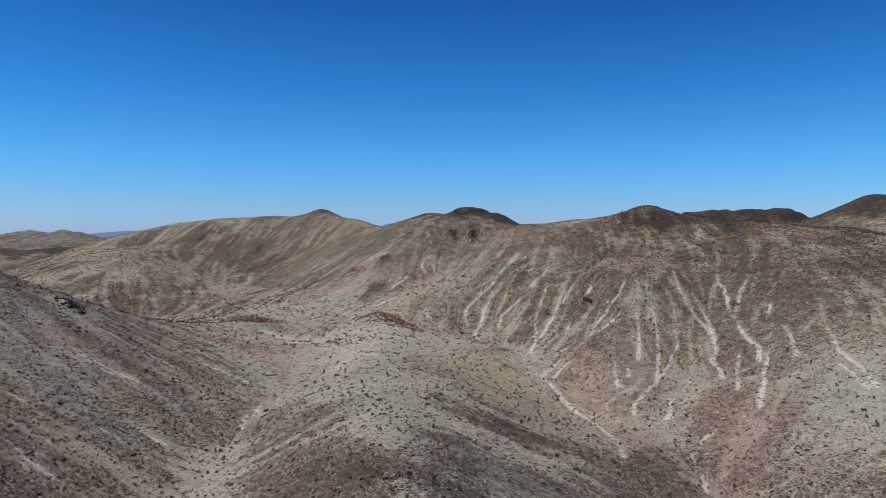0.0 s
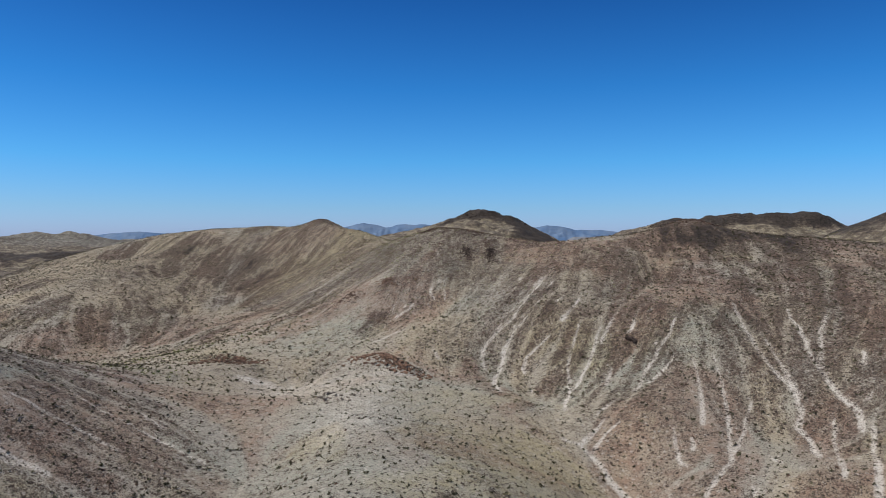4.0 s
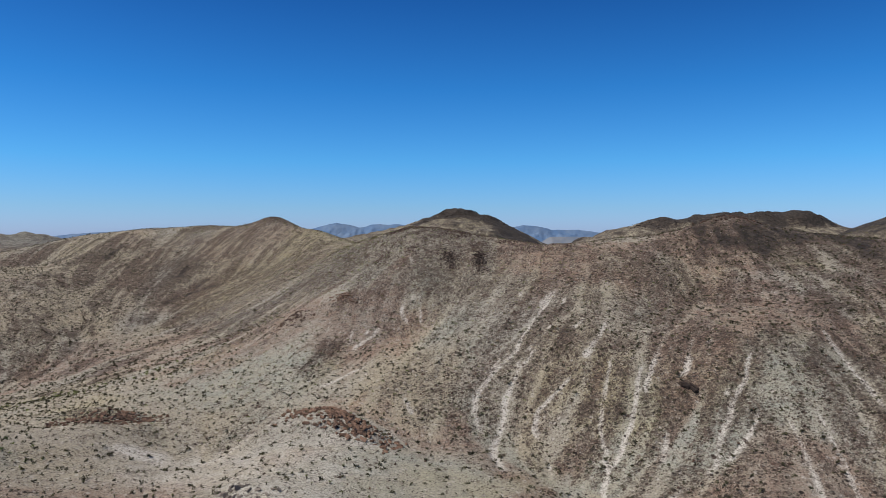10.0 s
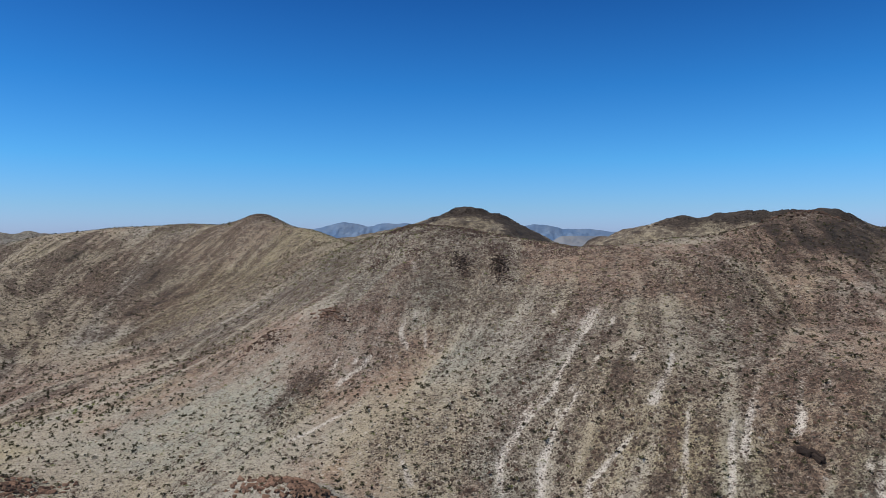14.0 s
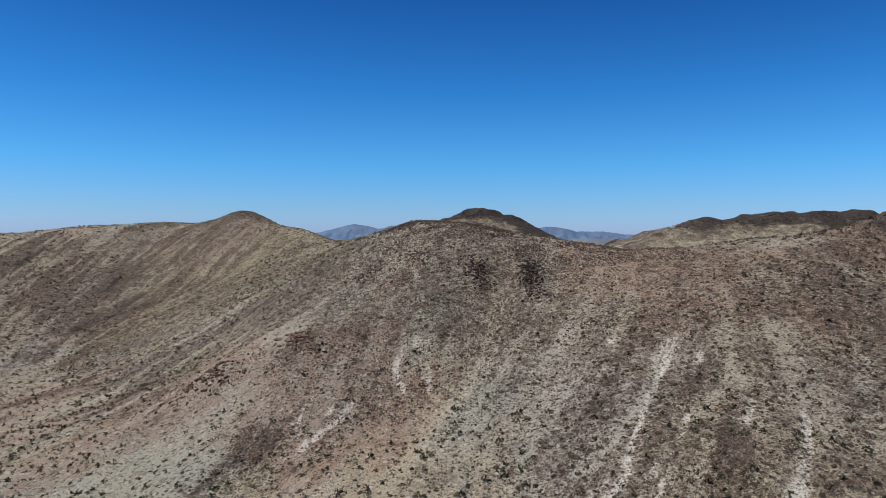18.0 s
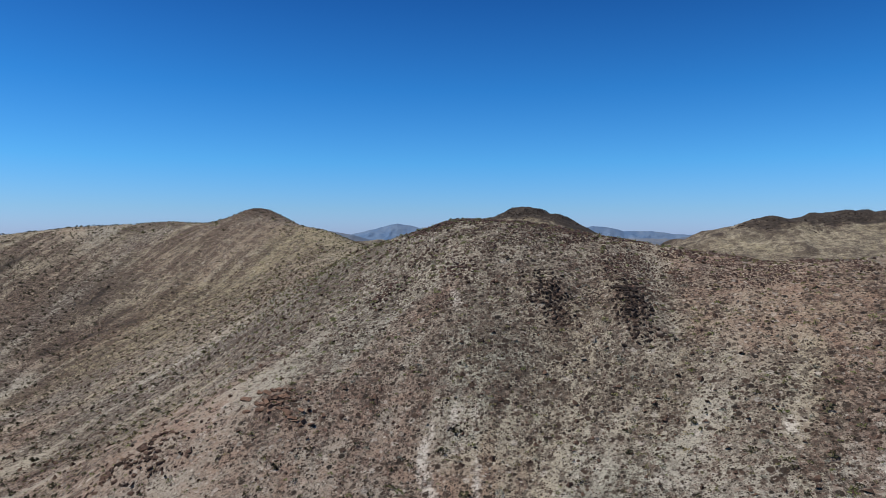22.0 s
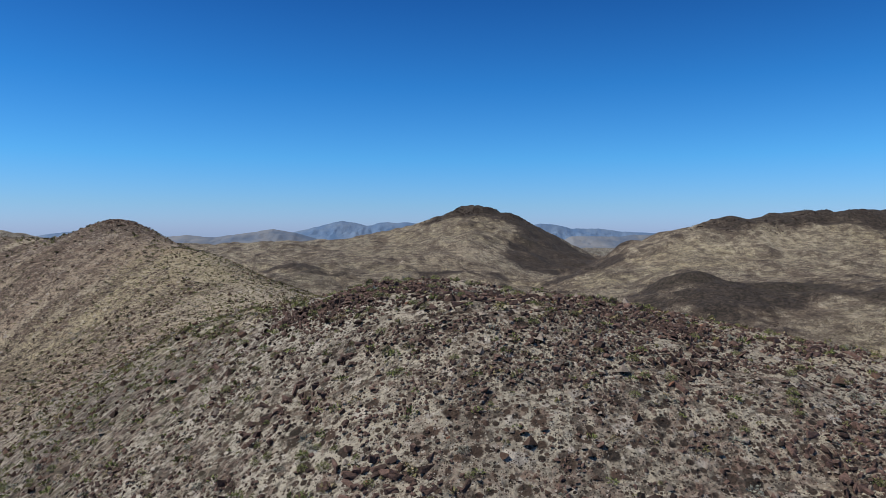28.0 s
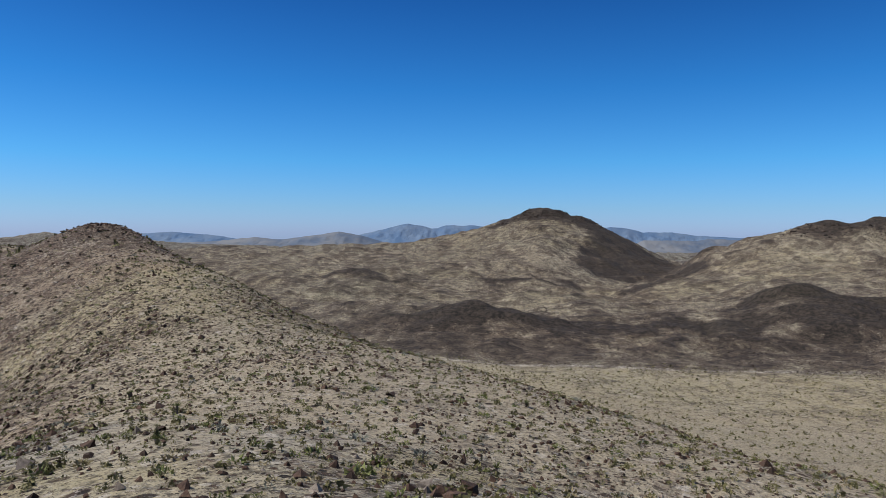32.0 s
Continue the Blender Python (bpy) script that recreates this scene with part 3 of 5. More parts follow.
def ribbons(lines, wide, seed, swell=0.5, gaps=0.35):
    """1 along bent lines that wander a little, thin out and break off here and there, 0 beside them."""
    q = np.random.RandomState(seed)
    out = np.zeros_like(base)
    for nodes in lines:
        p = np.array(nodes, float)
        at = np.concatenate([[0], np.cumsum(np.hypot(*np.diff(p, axis=0).T))])
        s = np.arange(0, at[-1], 0.3)
        x, y = np.interp(s, at, p[:, 0]), np.interp(s, at, p[:, 1])
        x, y = x + 0.9 * lumps(x, y, 7, 3, seed=31), y + 0.9 * lumps(x, y, 7, 3, seed=32)
        w = wide * q.uniform(0.75, 1.2) * (0.6 + swell * s / at[-1]) * (1 + 0.35 * lumps(x, y, 5, 2, seed=35))
        k = np.clip(1.05 - gaps * smooth(-0.1, 0.5, lumps(x, y, 6, 2, seed=33)), 0, 1) * smooth(-0.5, 3, s) * smooth(at[-1] + 0.5, at[-1] - 3, s)
        for a, b, r, m in zip(x, y, w, k):
            i, j = int(a - GX0), int(b - GY0)
            if 4 <= i < base.shape[1] - 5 and 4 <= j < base.shape[0] - 5:
                box = (slice(j - 3, j + 5), slice(i - 3, i + 5))
                out[box] = np.maximum(out[box], m * np.exp(-((gx[box] - a) ** 2 + (gy[box] - b) ** 2) / (r * r)))
    return out


chute = np.maximum.reduce([1.0 * ribbons(MIDDLE_CHUTES, 1.05, 1), 1.05 * ribbons(EAST_CHUTES, 1.2, 2), 0.95 * ribbons(LOWER_CHUTES, 0.95, 3), 0.8 * ribbons(UPPER_CHUTES, 0.95, 4, gaps=0.6), 0.74 * ribbons(BROW_CHUTES, 1.0, 5, gaps=0.6), 0.9 * ribbons(WASH_BEDS, 0.95, 6), 0.9 * ribbons(LOWER_WASHES, 1.0, 10), 0.52 * ribbons(WEST_RILLS, 1.1, 7, gaps=0.6)])


def blur(f, times=1):
    for _ in range(times):
        p = np.pad(f, 1, mode="edge")
        f = (p[:-2, 1:-1] + p[2:, 1:-1] + p[1:-1, :-2] + p[1:-1, 2:] + 2 * p[1:-1, 1:-1]) / 6
    return f


dark_rill = np.maximum(ribbons(DARK_RILLS, 2.6, 8), 0.45 * ribbons(DARK_BROW, 2.0, 9))
def smear_all(wanted):
    """Draws several fields out along the fall line, each over its own number of steps, to a spread of 1."""
    x, y, total = gx.copy(), gy.copy(), [f.astype(np.float32).copy() for f, _ in wanted]
    for k in range(max(n for _, n in wanted)):
        a, b = pick_at(dx, x, y), pick_at(dy, x, y)
        n = np.hypot(a, b) + 1e-3
        x, y = x + a / n, y + b / n
        for (f, steps), t in zip(wanted, total):
            if k < steps:
                t += pick_at(f, x, y)
    return [(t - t.mean()) / t.std() for t in total]


white = lambda: rs.randn(*base.shape)
thin, thin2, thread, streaky, streaky2, band_red, band_grey, band_tan = smear_all((
    (white(), 16), (blur(white(), 1), 40), (blur(white(), 1), 60), (lumps(gx, gy, 7, 3, 0.65, seed=8), 40), (lumps(gx, gy, 3.2, 2, 0.6, seed=9), 20),
    (lumps(gx, gy, 16, 3, seed=61), 46), (lumps(gx, gy, 16, 3, seed=62), 46), (lumps(gx, gy, 14, 3, seed=63), 46)))
steep = smooth(0.12, 0.3, STEEP)
scree_map = np.clip(trickle * 0.03 + trickle * 0.12 * smooth(-60, -75, gx) * smooth(262, 250, gy), 0, 0.3)
scree_map = np.clip(scree_map + 0.42 * smooth(1.3, 2.6, thread) * steep * smooth(-0.2, 0.3, lumps(gx, gy, 50, 2, seed=47)) * (1 - bump_at(gx, gy, -40, 325, 40, 26)), 0, 0.5)
scree_map = np.maximum(scree_map, chute)
scree_map = np.clip(scree_map + 0.7 * bump_at(gx, gy, -77, 322, 6, 3) + 0.12 * bump_at(gx, gy, 19, 384, 6, 14) + 0.12 * bump_at(gx, gy, -30, 388, 16, 12), 0, 1)
rock_map = smooth(-1.5, 1.9, (0.55 * thin + 0.75 * thin2) * (0.25 + 0.75 * steep) + 0.55 * streaky + 0.4 * streaky2 + 1.1 * lumps(gx, gy, 60, 3, seed=5) + 0.5 * smooth(90, 150, gx) + 2.6 * (smooth(0.12, 0.42, STEEP) - 0.55))
crest_cover = smooth(74, 100, base) * 0.42 * smooth(480, 456, gy)
rock_map = np.clip(0.02 + rock_map * 0.66 + 1.3 * crest_cover * smooth(-0.25, 0.3, lumps(gx, gy, 22, 3, seed=6)), 0, 1)
rock_map *= 1 - 0.52 * bump_at(gx, gy, 0, 422, 60, 38)
rock_map *= 1 - 0.25 * bump_at(gx, gy, 0, 450, 55, 22)
for px, py, rx, ry, turn, k in ((6, 421, 1.8, 4.5, 8, 0.5), (18, 417.5, 1.8, 5, -6, 0.7), (131, 446, 14, 12, 0, 0.8), (20, 203, 24, 8, -22, 0.75), (-12, 152, 20, 8, -10, 0.5), (-27, 200, 12, 8, 0, 0.3), (-115, 205, 45, 60, 0, -0.28), (195, 430, 90, 28, 0, 0.5), (55, 400, 30, 26, 0, -0.3), (-12, 358, 30, 22, 0, -0.3), (40, 238, 22, 44, -15, -0.35), (-30, 448, 20, 20, 0, -0.05), (-75, 370, 45, 36, 20, -0.32), (-24, 415, 12, 16, 0, 0.12), (5, 440, 30, 8, 0, 0.10), (85, 285, 34, 26, 0, -0.22), (60, 420, 36, 32, 0, -0.22), (110, 310, 40, 40, 0, 0.14), (-35, 377, 9, 4, 48, 0.6), (0, 425, 30, 8, 0, 0.2), (205, 330, 30, 18, 0, 0.5), (-20, 148, 30, 14, 0, 0.1), (-190, 520, 80, 60, 0, 0.1), (-90, 560, 100, 60, 0, 0.16), (-105, 608, 22, 14, 0, 0.5), (125, 435, 50, 20, 0, 0.22), (22, 254, 19, 27, -12, -0.75), (150, 225, 30, 34, 15, -0.75), (115, 200, 22, 26, 0, -0.35), (72, 225, 36, 24, 0, -0.4), (66, 262, 30, 24, 0, -0.25), (-36, 256, 30, 34, 0, -0.35), (-60, 385, 26, 22, 30, -0.3), (42, 446, 24, 16, 0, -0.45)):
    rock_map = np.clip(rock_map + k * bump_at(gx, gy, px, py, rx, ry, turn), 0, 1.35)
bare = np.clip(bump_at(gx, gy, -55, 312, 55, 26) + bump_at(gx, gy, 18, 258, 26, 20, -40) + bump_at(gx, gy, -32, 262, 26, 40), 0, 1)
rock_map *= 1 - 0.8 * bare
scree_map = np.clip(scree_map + 0.44 * bare * (1 - bump_at(gx, gy, 22, 254, 19, 27, -12)), 0, 1)
rock_map *= 1 - 0.8 * scree_map
rock_map *= 1 - 0.45 * smooth(456, 480, gy) * smooth(-160, -70, gx)
rock_map = np.clip(rock_map + 0.08 * smooth(470, 500, gy) * smooth(-30, -60, gx), 0, 1.35)
rock_map = np.clip(np.minimum(rock_map, 0.82 + 0.5 * smooth(0.95, 1.2, rock_map)) + 0.55 * dark_rill * (1 - chute), 0, 1.35)
scree_map *= 1 - 0.65 * bump_at(gx, gy, 4, 450, 55, 18)
tan_map = np.clip(0.45 + 0.6 * lumps(gx, gy, 90, 3, seed=12) + 0.42 * band_tan * steep + 0.06 * thin2 * steep + 0.8 * bump_at(gx, gy, 22, 254, 19, 27, -12) - 0.8 * bump_at(gx, gy, -35, 250, 30, 36) + 0.3 * bump_at(gx, gy, -90, 570, 80, 60) + 0.3 * smooth(455, 475, gy) - 0.7 * bump_at(gx, gy, -50, 395, 40, 26) - 0.8 * bump_at(gx, gy, 150, 225, 34, 36) - 0.6 * bump_at(gx, gy, -15, 180, 40, 60) + 0.25 * bump_at(gx, gy, 10, 420, 50, 40) + 0.55 * bump_at(gx, gy, 2, 450, 55, 18) + 0.4 * smooth(470, 540, gy), 0, 1)
scrub_map = np.clip(0.4 * bump_at(gx, gy, 20, 256, 26, 16, -40) + 0.25 * smooth(470, 520, gy) * smooth(0.0, 0.4, lumps(gx, gy, 25, 2, seed=37)) + 0.7 * bump_at(gx, gy, -138, 386, 42, 13, 15) + 0.95 * bump_at(gx, gy, -112, 303, 16, 7) + 0.6 * bump_at(gx, gy, -34, 462, 14, 30, 20) + 0.8 * bump_at(gx, gy, 70, 690, 70, 28, -25), 0, 1)
red_map = np.clip(0.75 * smooth(0.05, 0.45, 0.8 * lumps(gx, gy, 42, 3, seed=51) + (0.05 * thin + 0.08 * thin2 + 0.36 * band_red) * steep + 0.6 * bump_at(gx, gy, -26, 384, 14, 12) + 0.3 * bump_at(gx, gy, 70, 330, 30, 30) - 0.1 * bump_at(gx, gy, 0, 450, 50, 20) + 0.4 * bump_at(gx, gy, 0, 422, 50, 24) + 0.2 * bump_at(gx, gy, -130, 540, 70, 60) + 0.3 * bump_at(gx, gy, 170, 340, 50, 60) + 0.45 * bump_at(gx, gy, -115, 195, 35, 50)) * smooth(462, 452, gy - 300 * smooth(-30, -100, gx)), 0, 1)
red_map *= 1 - 0.5 * smooth(440, 470, gy)
red_map *= 1 - 0.85 * bump_at(gx, gy, -5, 165, 60, 70)
ashen_map = np.clip(0.8 * smooth(0.12, 0.5, 0.7 * lumps(gx, gy, 48, 3, seed=52) + (0.06 * thin2 + 0.22 * band_grey) * steep + 0.5 * bump_at(gx, gy, -52, 392, 34, 22, 30) + 0.8 * bump_at(gx, gy, -34, 235, 28, 52) + 0.3 * bump_at(gx, gy, -80, 235, 40, 40) + 0.4 * bump_at(gx, gy, 42, 386, 14, 20) + 0.35 * bump_at(gx, gy, 150, 230, 36, 40) + 0.3 * bump_at(gx, gy, 55, 310, 30, 24)), 0, 1)
ashen_map *= 1 - 0.75 * smooth(405, 430, gy)
olive_map = np.clip(0.8 * smooth(0.2, 0.5, 0.7 * lumps(gx, gy, 36, 3, seed=53) + 0.10 * thin2 * steep + 1.2 * bump_at(gx, gy, 22, 254, 19, 27, -12) + 0.35 * bump_at(gx, gy, 15, 300, 24, 14) + 0.22 * bump_at(gx, gy, -80, 570, 60, 60) + 0.25 * bump_at(gx, gy, 20, 520, 60, 40)), 0, 1)


def height_at(x, y):
    x, y = np.asarray(x, float), np.asarray(y, float)
    h = landform(x, y) + relief(x, y)
    inside = smooth(0, 15, x - GX0) * smooth(0, 15, GX1 - x) * smooth(0, 15, y - GY0) * smooth(0, 15, GY1 - y)
    cut = pick_at(blur(scree_map, 1), x, y)
    return h - 0.5 * cut * inside + 0.16 * pick_at(streaky, x, y) * inside + 0.22 * lumps(x, y, 3.2, 2, 0.6, seed=15) * inside


# ---- ground: one sheet to the horizon ----
rows = [60.0]
while rows[-1] < 4950:
    y = rows[-1]
    rows.append(y + (1.0 if 135 < y < 480 else 1.0 + (135 - y) * 0.014 if y < 480 else 1.0 + min(y - 480, 1520) * 0.0042 + max(y - 2000, 0) * 0.05))
back = [60.0]
while back[-1] > -1800:
    back.append(back[-1] - 3 - (60 - back[-1]) * 0.09)
ys = np.array(back[:0:-1] + rows)
inner = np.sinh(np.linspace(-1, 1, 701) * 1.1) / math.sinh(1.1)
outer = np.linspace(0, 1, 31)[1:] ** 2
half = np.maximum(0.66 * ys, 50) + 45
X = np.concatenate([(-half[:, None] - (3600 - half[:, None]) * outer[::-1]), half[:, None] * inner, half[:, None] + (3600 - half[:, None]) * outer], 1)
Y = np.repeat(ys[:, None], X.shape[1], 1)
Z = height_at(X, Y)
inside = (X > GX0) & (X < GX1) & (Y > GY0) & (Y < GY1)
DARK_PATCHES = ((-8, 952, 70, 20, 1.0), (60, 962, 50, 14, 0.7), (260, 972, 100, 30, 0.75), (208, 1026, 42, 15, 1.4), (262, 1012, 30, 14, 1.1), (310, 1005, 40, 14, 1.3), (300, 960, 50, 18, 0.7), (120, 975, 60, 16, 0.8), (40, 965, 40, 14, 0.7), (25, 1302, 60, 16, 1.3), (80, 1365, 40, 18, 0.7), (-205, 1290, 46, 14, 1.1), (-139, 1262, 50, 12, 0.7),
                (60, 1915, 80, 50, 1.2), (150, 1895, 50, 50, 1.3), (200, 1820, 50, 70, 1.3), (245, 1760, 45, 110, 1.2), (215, 1640, 60, 110, 1.1), (160, 1560, 60, 80, 0.9), (150, 1660, 40, 50, 0.8), (175, 1340, 36, 20, 1.3), (-20, 1895, 50, 40, 0.7), (262, 1470, 26, 40, 0.9), (510, 1490, 110, 40, 1.2), (690, 1440, 90, 45, 1.3), (600, 1450, 110, 26, 0.9), (-60, 1800, 40, 60, 0.6), (-850, 1450, 330, 170, 1.1), (500, 810, 110, 90, 1.3))
far_dark = np.clip(sum(k * bump_at(X, Y, px, py, rx, ry) for px, py, rx, ry, k in DARK_PATCHES), 0, 1.4)


def flow_far():
    """Crests and fall-line streaks of the distant land, on a coarse raster, brought to the land's grid."""
    u, v = np.meshgrid(np.arange(-1000, 1100, 4.0), np.arange(740, 2120, 4.0))
    h = landform(u, v) + relief(u, v)
    b, a = np.gradient(h)
    n = np.hypot(a, b) + 1e-3
    proud = (h - blur(h, 24)) / 2.0
    near_proud = h - blur(h, 4)
    q = np.random.RandomState(21)
    white = q.randn(*h.shape)
    i, j = np.meshgrid(np.arange(h.shape[1], dtype=float), np.arange(h.shape[0], dtype=float))
    total = white.copy()
    for k in range(14):
        r, c = np.clip(np.rint(j).astype(int), 0, h.shape[0] - 1), np.clip(np.rint(i).astype(int), 0, h.shape[1] - 1)
        i, j = i + a[r, c] / n[r, c], j + b[r, c] / n[r, c]
        total += white[np.clip(np.rint(j).astype(int), 0, h.shape[0] - 1), np.clip(np.rint(i).astype(int), 0, h.shape[1] - 1)]
    total /= total.std()
    out = []
    s, w = np.clip((X + 1000) / 4, 0, h.shape[1] - 1.01), np.clip((Y - 740) / 4, 0, h.shape[0] - 1.01)
    c, r = s.astype(int), w.astype(int)
    f, g = s - c, w - r
    for m in (proud, near_proud, total, n / 4):
        out.append((m[r, c] * (1 - f) + m[r, c + 1] * f) * (1 - g) + (m[r + 1, c] * (1 - f) + m[r + 1, c + 1] * f) * g)
    return out


proud, near_proud, far_streak, far_steep = flow_far()
knoll_side = smooth(838, 872, Y + 14 * lumps(X, Y, 30, 2, seed=27)) * smooth(1045, 985, Y - 0.15 * X) * smooth(-190, -110, X)
rough = 0.25 * lumps(X, Y * 0.6, 130, 3, 0.6, seed=21) + 0.45 * lumps(X, Y * 0.4, 50, 4, 0.68, seed=26) + 0.45 * lumps(X, Y * 0.3, 18, 3, 0.65, seed=25) + 0.06 * far_streak * smooth(0.06, 0.25, far_steep)
crests = smooth(0.1, 1.6, proud + 0.9 * near_proud)
far_rock = 0.41 + 0.28 * smooth(-0.25, 0.5, rough) + 0.42 * crests * smooth(-0.3, 0.3, rough + 0.1) + 0.85 * smooth(0.15, 0.65, 0.75 * far_dark + 0.45 * rough) + 0.45 * knoll_side * smooth(-0.45, 0.25, rough)
far_rock += 0.06 + 0.3 * smooth(0.16, 0.42, lumps(X, Y * 0.5, 26, 3, 0.6, seed=71) + 0.22 * crests) * smooth(860, 900, Y)
valley_floor = smooth(600, 640, Y) * smooth(856, 832, Y) * smooth(-130, -60, X) * smooth(420, 380, X)
far_rock = far_rock * (1 - 0.75 * valley_floor)
far_rock *= 1 - 0.7 * np.clip(bump_at(X, Y, 66, 1500, 30, 70) + 0.7 * bump_at(X, Y, 440, 1385, 110, 40), 0, 1)
# beyond about 2 km the soil's colours fade to grey, painting in haze
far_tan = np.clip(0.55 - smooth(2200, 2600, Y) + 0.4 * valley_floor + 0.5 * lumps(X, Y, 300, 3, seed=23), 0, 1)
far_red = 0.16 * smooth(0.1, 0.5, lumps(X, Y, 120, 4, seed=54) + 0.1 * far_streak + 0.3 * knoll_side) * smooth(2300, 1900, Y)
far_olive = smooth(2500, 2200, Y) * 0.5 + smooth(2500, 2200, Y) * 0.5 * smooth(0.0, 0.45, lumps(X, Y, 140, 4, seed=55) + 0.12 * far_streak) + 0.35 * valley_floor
far_ashen_haze = 0.5 * smooth(0.05, 0.5, lumps(X, Y, 160, 4, seed=56)) + 0.9 * smooth(2300, 2700, Y)


def line_map(nodes, wide):
    """1 on a bent line across the land, 0 beside it."""
    best = np.full(X.shape, 1e9)
    for (ax, ay), (bx, by) in zip(nodes[:-1], nodes[1:]):
        k = np.clip(((X - ax) * (bx - ax) + (Y - ay) * (by - ay)) / ((bx - ax) ** 2 + (by - ay) ** 2), 0, 1)
        best = np.minimum(best, np.hypot(X - ax - k * (bx - ax), Y - ay - k * (by - ay)))
    return np.exp(-(best / wide) ** 2)


wander_x = 6 * lumps(X, Y, 60, 2, seed=28)
far_scree = 0.5 * line_map([(-76, 1340), (0, 1572), (60, 1680), (106, 1748)], 4) + 0.6 * line_map([(241, 1515), (156, 1364), (118, 1256)], 9) + 0.75 * line_map([(-40, 846), (27, 850), (90, 847), (151, 850), (260, 860)], 4) + 0.5 * line_map([(30, 800), (47, 774), (59, 720), (78, 680)], 5) + 0.5 * bump_at(X, Y, 92, 730, 10, 7)
far_scree = far_scree * (0.7 + 0.6 * lumps(X, Y, 14, 2, seed=29)) + 0.14 * valley_floor
edge = smooth(0, 40, X - GX0) * smooth(0, 40, GX1 - X) * smooth(0, 25, Y - GY0) * smooth(0, 90, GY1 - Y)


def layer(near, far):
    return pick_at(near, X, Y) * edge + far * (1 - edge)


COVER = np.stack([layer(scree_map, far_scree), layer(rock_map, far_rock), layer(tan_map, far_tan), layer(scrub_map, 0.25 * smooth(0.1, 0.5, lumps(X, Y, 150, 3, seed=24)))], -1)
TINT = np.stack([layer(red_map, far_red), layer(ashen_map, far_ashen_haze), layer(olive_map, far_olive), layer(np.full_like(base, 0.3), np.ones_like(X))], -1)


def sheet(name, keep, mat):
    """A mesh of those squares of the land's grid that keep picks."""
    r, c = np.nonzero(keep)
    w = X.shape[1]
    quads = np.stack([r * w + c, r * w + c + 1, (r + 1) * w + c + 1, (r + 1) * w + c], 1)
    used, index = np.unique(quads, return_inverse=True)
    index = index.reshape(-1, 4)
    me = bpy.data.meshes.new(name)
    me.vertices.add(len(used))
    me.loops.add(index.size)
    me.polygons.add(len(index))
    me.vertices.foreach_set("co", np.stack([X.ravel()[used], Y.ravel()[used], Z.ravel()[used]], 1).astype(np.float32).ravel())
    me.loops.foreach_set("vertex_index", index.ravel().astype(np.int32))
    me.polygons.foreach_set("loop_start", np.arange(0, index.size, 4, dtype=np.int32))
    me.update(calc_edges=True)
    me.polygons.foreach_set("use_smooth", np.ones(len(index), bool))
    col = me.color_attributes.new("cover", "FLOAT_COLOR", "POINT")
    col.data.foreach_set("color", COVER.reshape(-1, 4)[used].astype(np.float32).ravel())
    col = me.color_attributes.new("tint", "FLOAT_COLOR", "POINT")
    col.data.foreach_set("color", TINT.reshape(-1, 4)[used].astype(np.float32).ravel())
    me.materials.append(mat)
    return new(name, me)


qx, qy = 0.5 * (X[1:, 1:] + X[:-1, :-1]), 0.5 * (Y[1:, 1:] + Y[:-1, :-1])
on_butte = ((qx - 60) / 210) ** 2 + ((qy - 1925) / 190) ** 2 < 1
on_mesa = ((qx - 600) / 300) ** 2 + ((qy - 1470) / 110) ** 2 < 1
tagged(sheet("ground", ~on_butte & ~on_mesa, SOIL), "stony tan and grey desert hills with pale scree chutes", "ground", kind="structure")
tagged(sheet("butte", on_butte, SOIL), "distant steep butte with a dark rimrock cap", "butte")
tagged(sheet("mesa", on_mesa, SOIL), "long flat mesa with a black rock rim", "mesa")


# ---- distant ranges, pale with the miles of air: that haze is painted into their colour ----
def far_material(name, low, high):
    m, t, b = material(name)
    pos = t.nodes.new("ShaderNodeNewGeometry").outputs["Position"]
    # the blue-grey of distant air goes straight into the base colour
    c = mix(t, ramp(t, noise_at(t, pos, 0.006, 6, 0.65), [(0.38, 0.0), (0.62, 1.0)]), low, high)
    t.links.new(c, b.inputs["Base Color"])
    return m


HAZE_BLUE = far_material("haze_blue_rock", (0.075, 0.135, 0.235), (0.135, 0.190, 0.270))
HAZE_GREY = far_material("haze_grey_rock", (0.085, 0.115, 0.165), (0.170, 0.180, 0.195))


def mountain_range(label, crest, y, deep, mat, seed):
    """A range whose crest runs along y: nodes of (x, z), with spurs and gullies down both sides."""
    crest = np.array(crest, float)
    n = 220
    x = np.linspace(crest[0, 0] - 150, crest[-1, 0] + 150, n)
    top = np.interp(x, crest[:, 0], crest[:, 1]) + 5 * lumps(x, x * 0 + seed, 60, 3, 0.6, seed)
    fade = smooth(crest[0, 0] - 150, crest[0, 0] + 60, x) * smooth(crest[-1, 0] + 150, crest[-1, 0] - 60, x)
    v = np.linspace(-1, 1, 41)
    bx, bv = np.meshgrid(x, v)
    spur = np.abs(lumps(bx, bv * deep, 130, 4, 0.55, seed + 2))
    bz = 20 + (top * fade - 20) * (1 - np.abs(bv)) ** 1.15 * (1 + 0.55 * (spur - 0.3) * smooth(0, 0.3, np.abs(bv)))
    me = bpy.data.meshes.new("mountain_range")
    verts = np.stack([bx, y + bv * deep, bz], -1).reshape(-1, 3)
    faces = [(r * n + c, r * n + c + 1, (r + 1) * n + c + 1, (r + 1) * n + c) for r in range(40) for c in range(n - 1)]
    me.from_pydata(verts.tolist(), [], faces)
    me.materials.append(mat)
    return tagged(new("mountain_range", me), label, "mountain range")


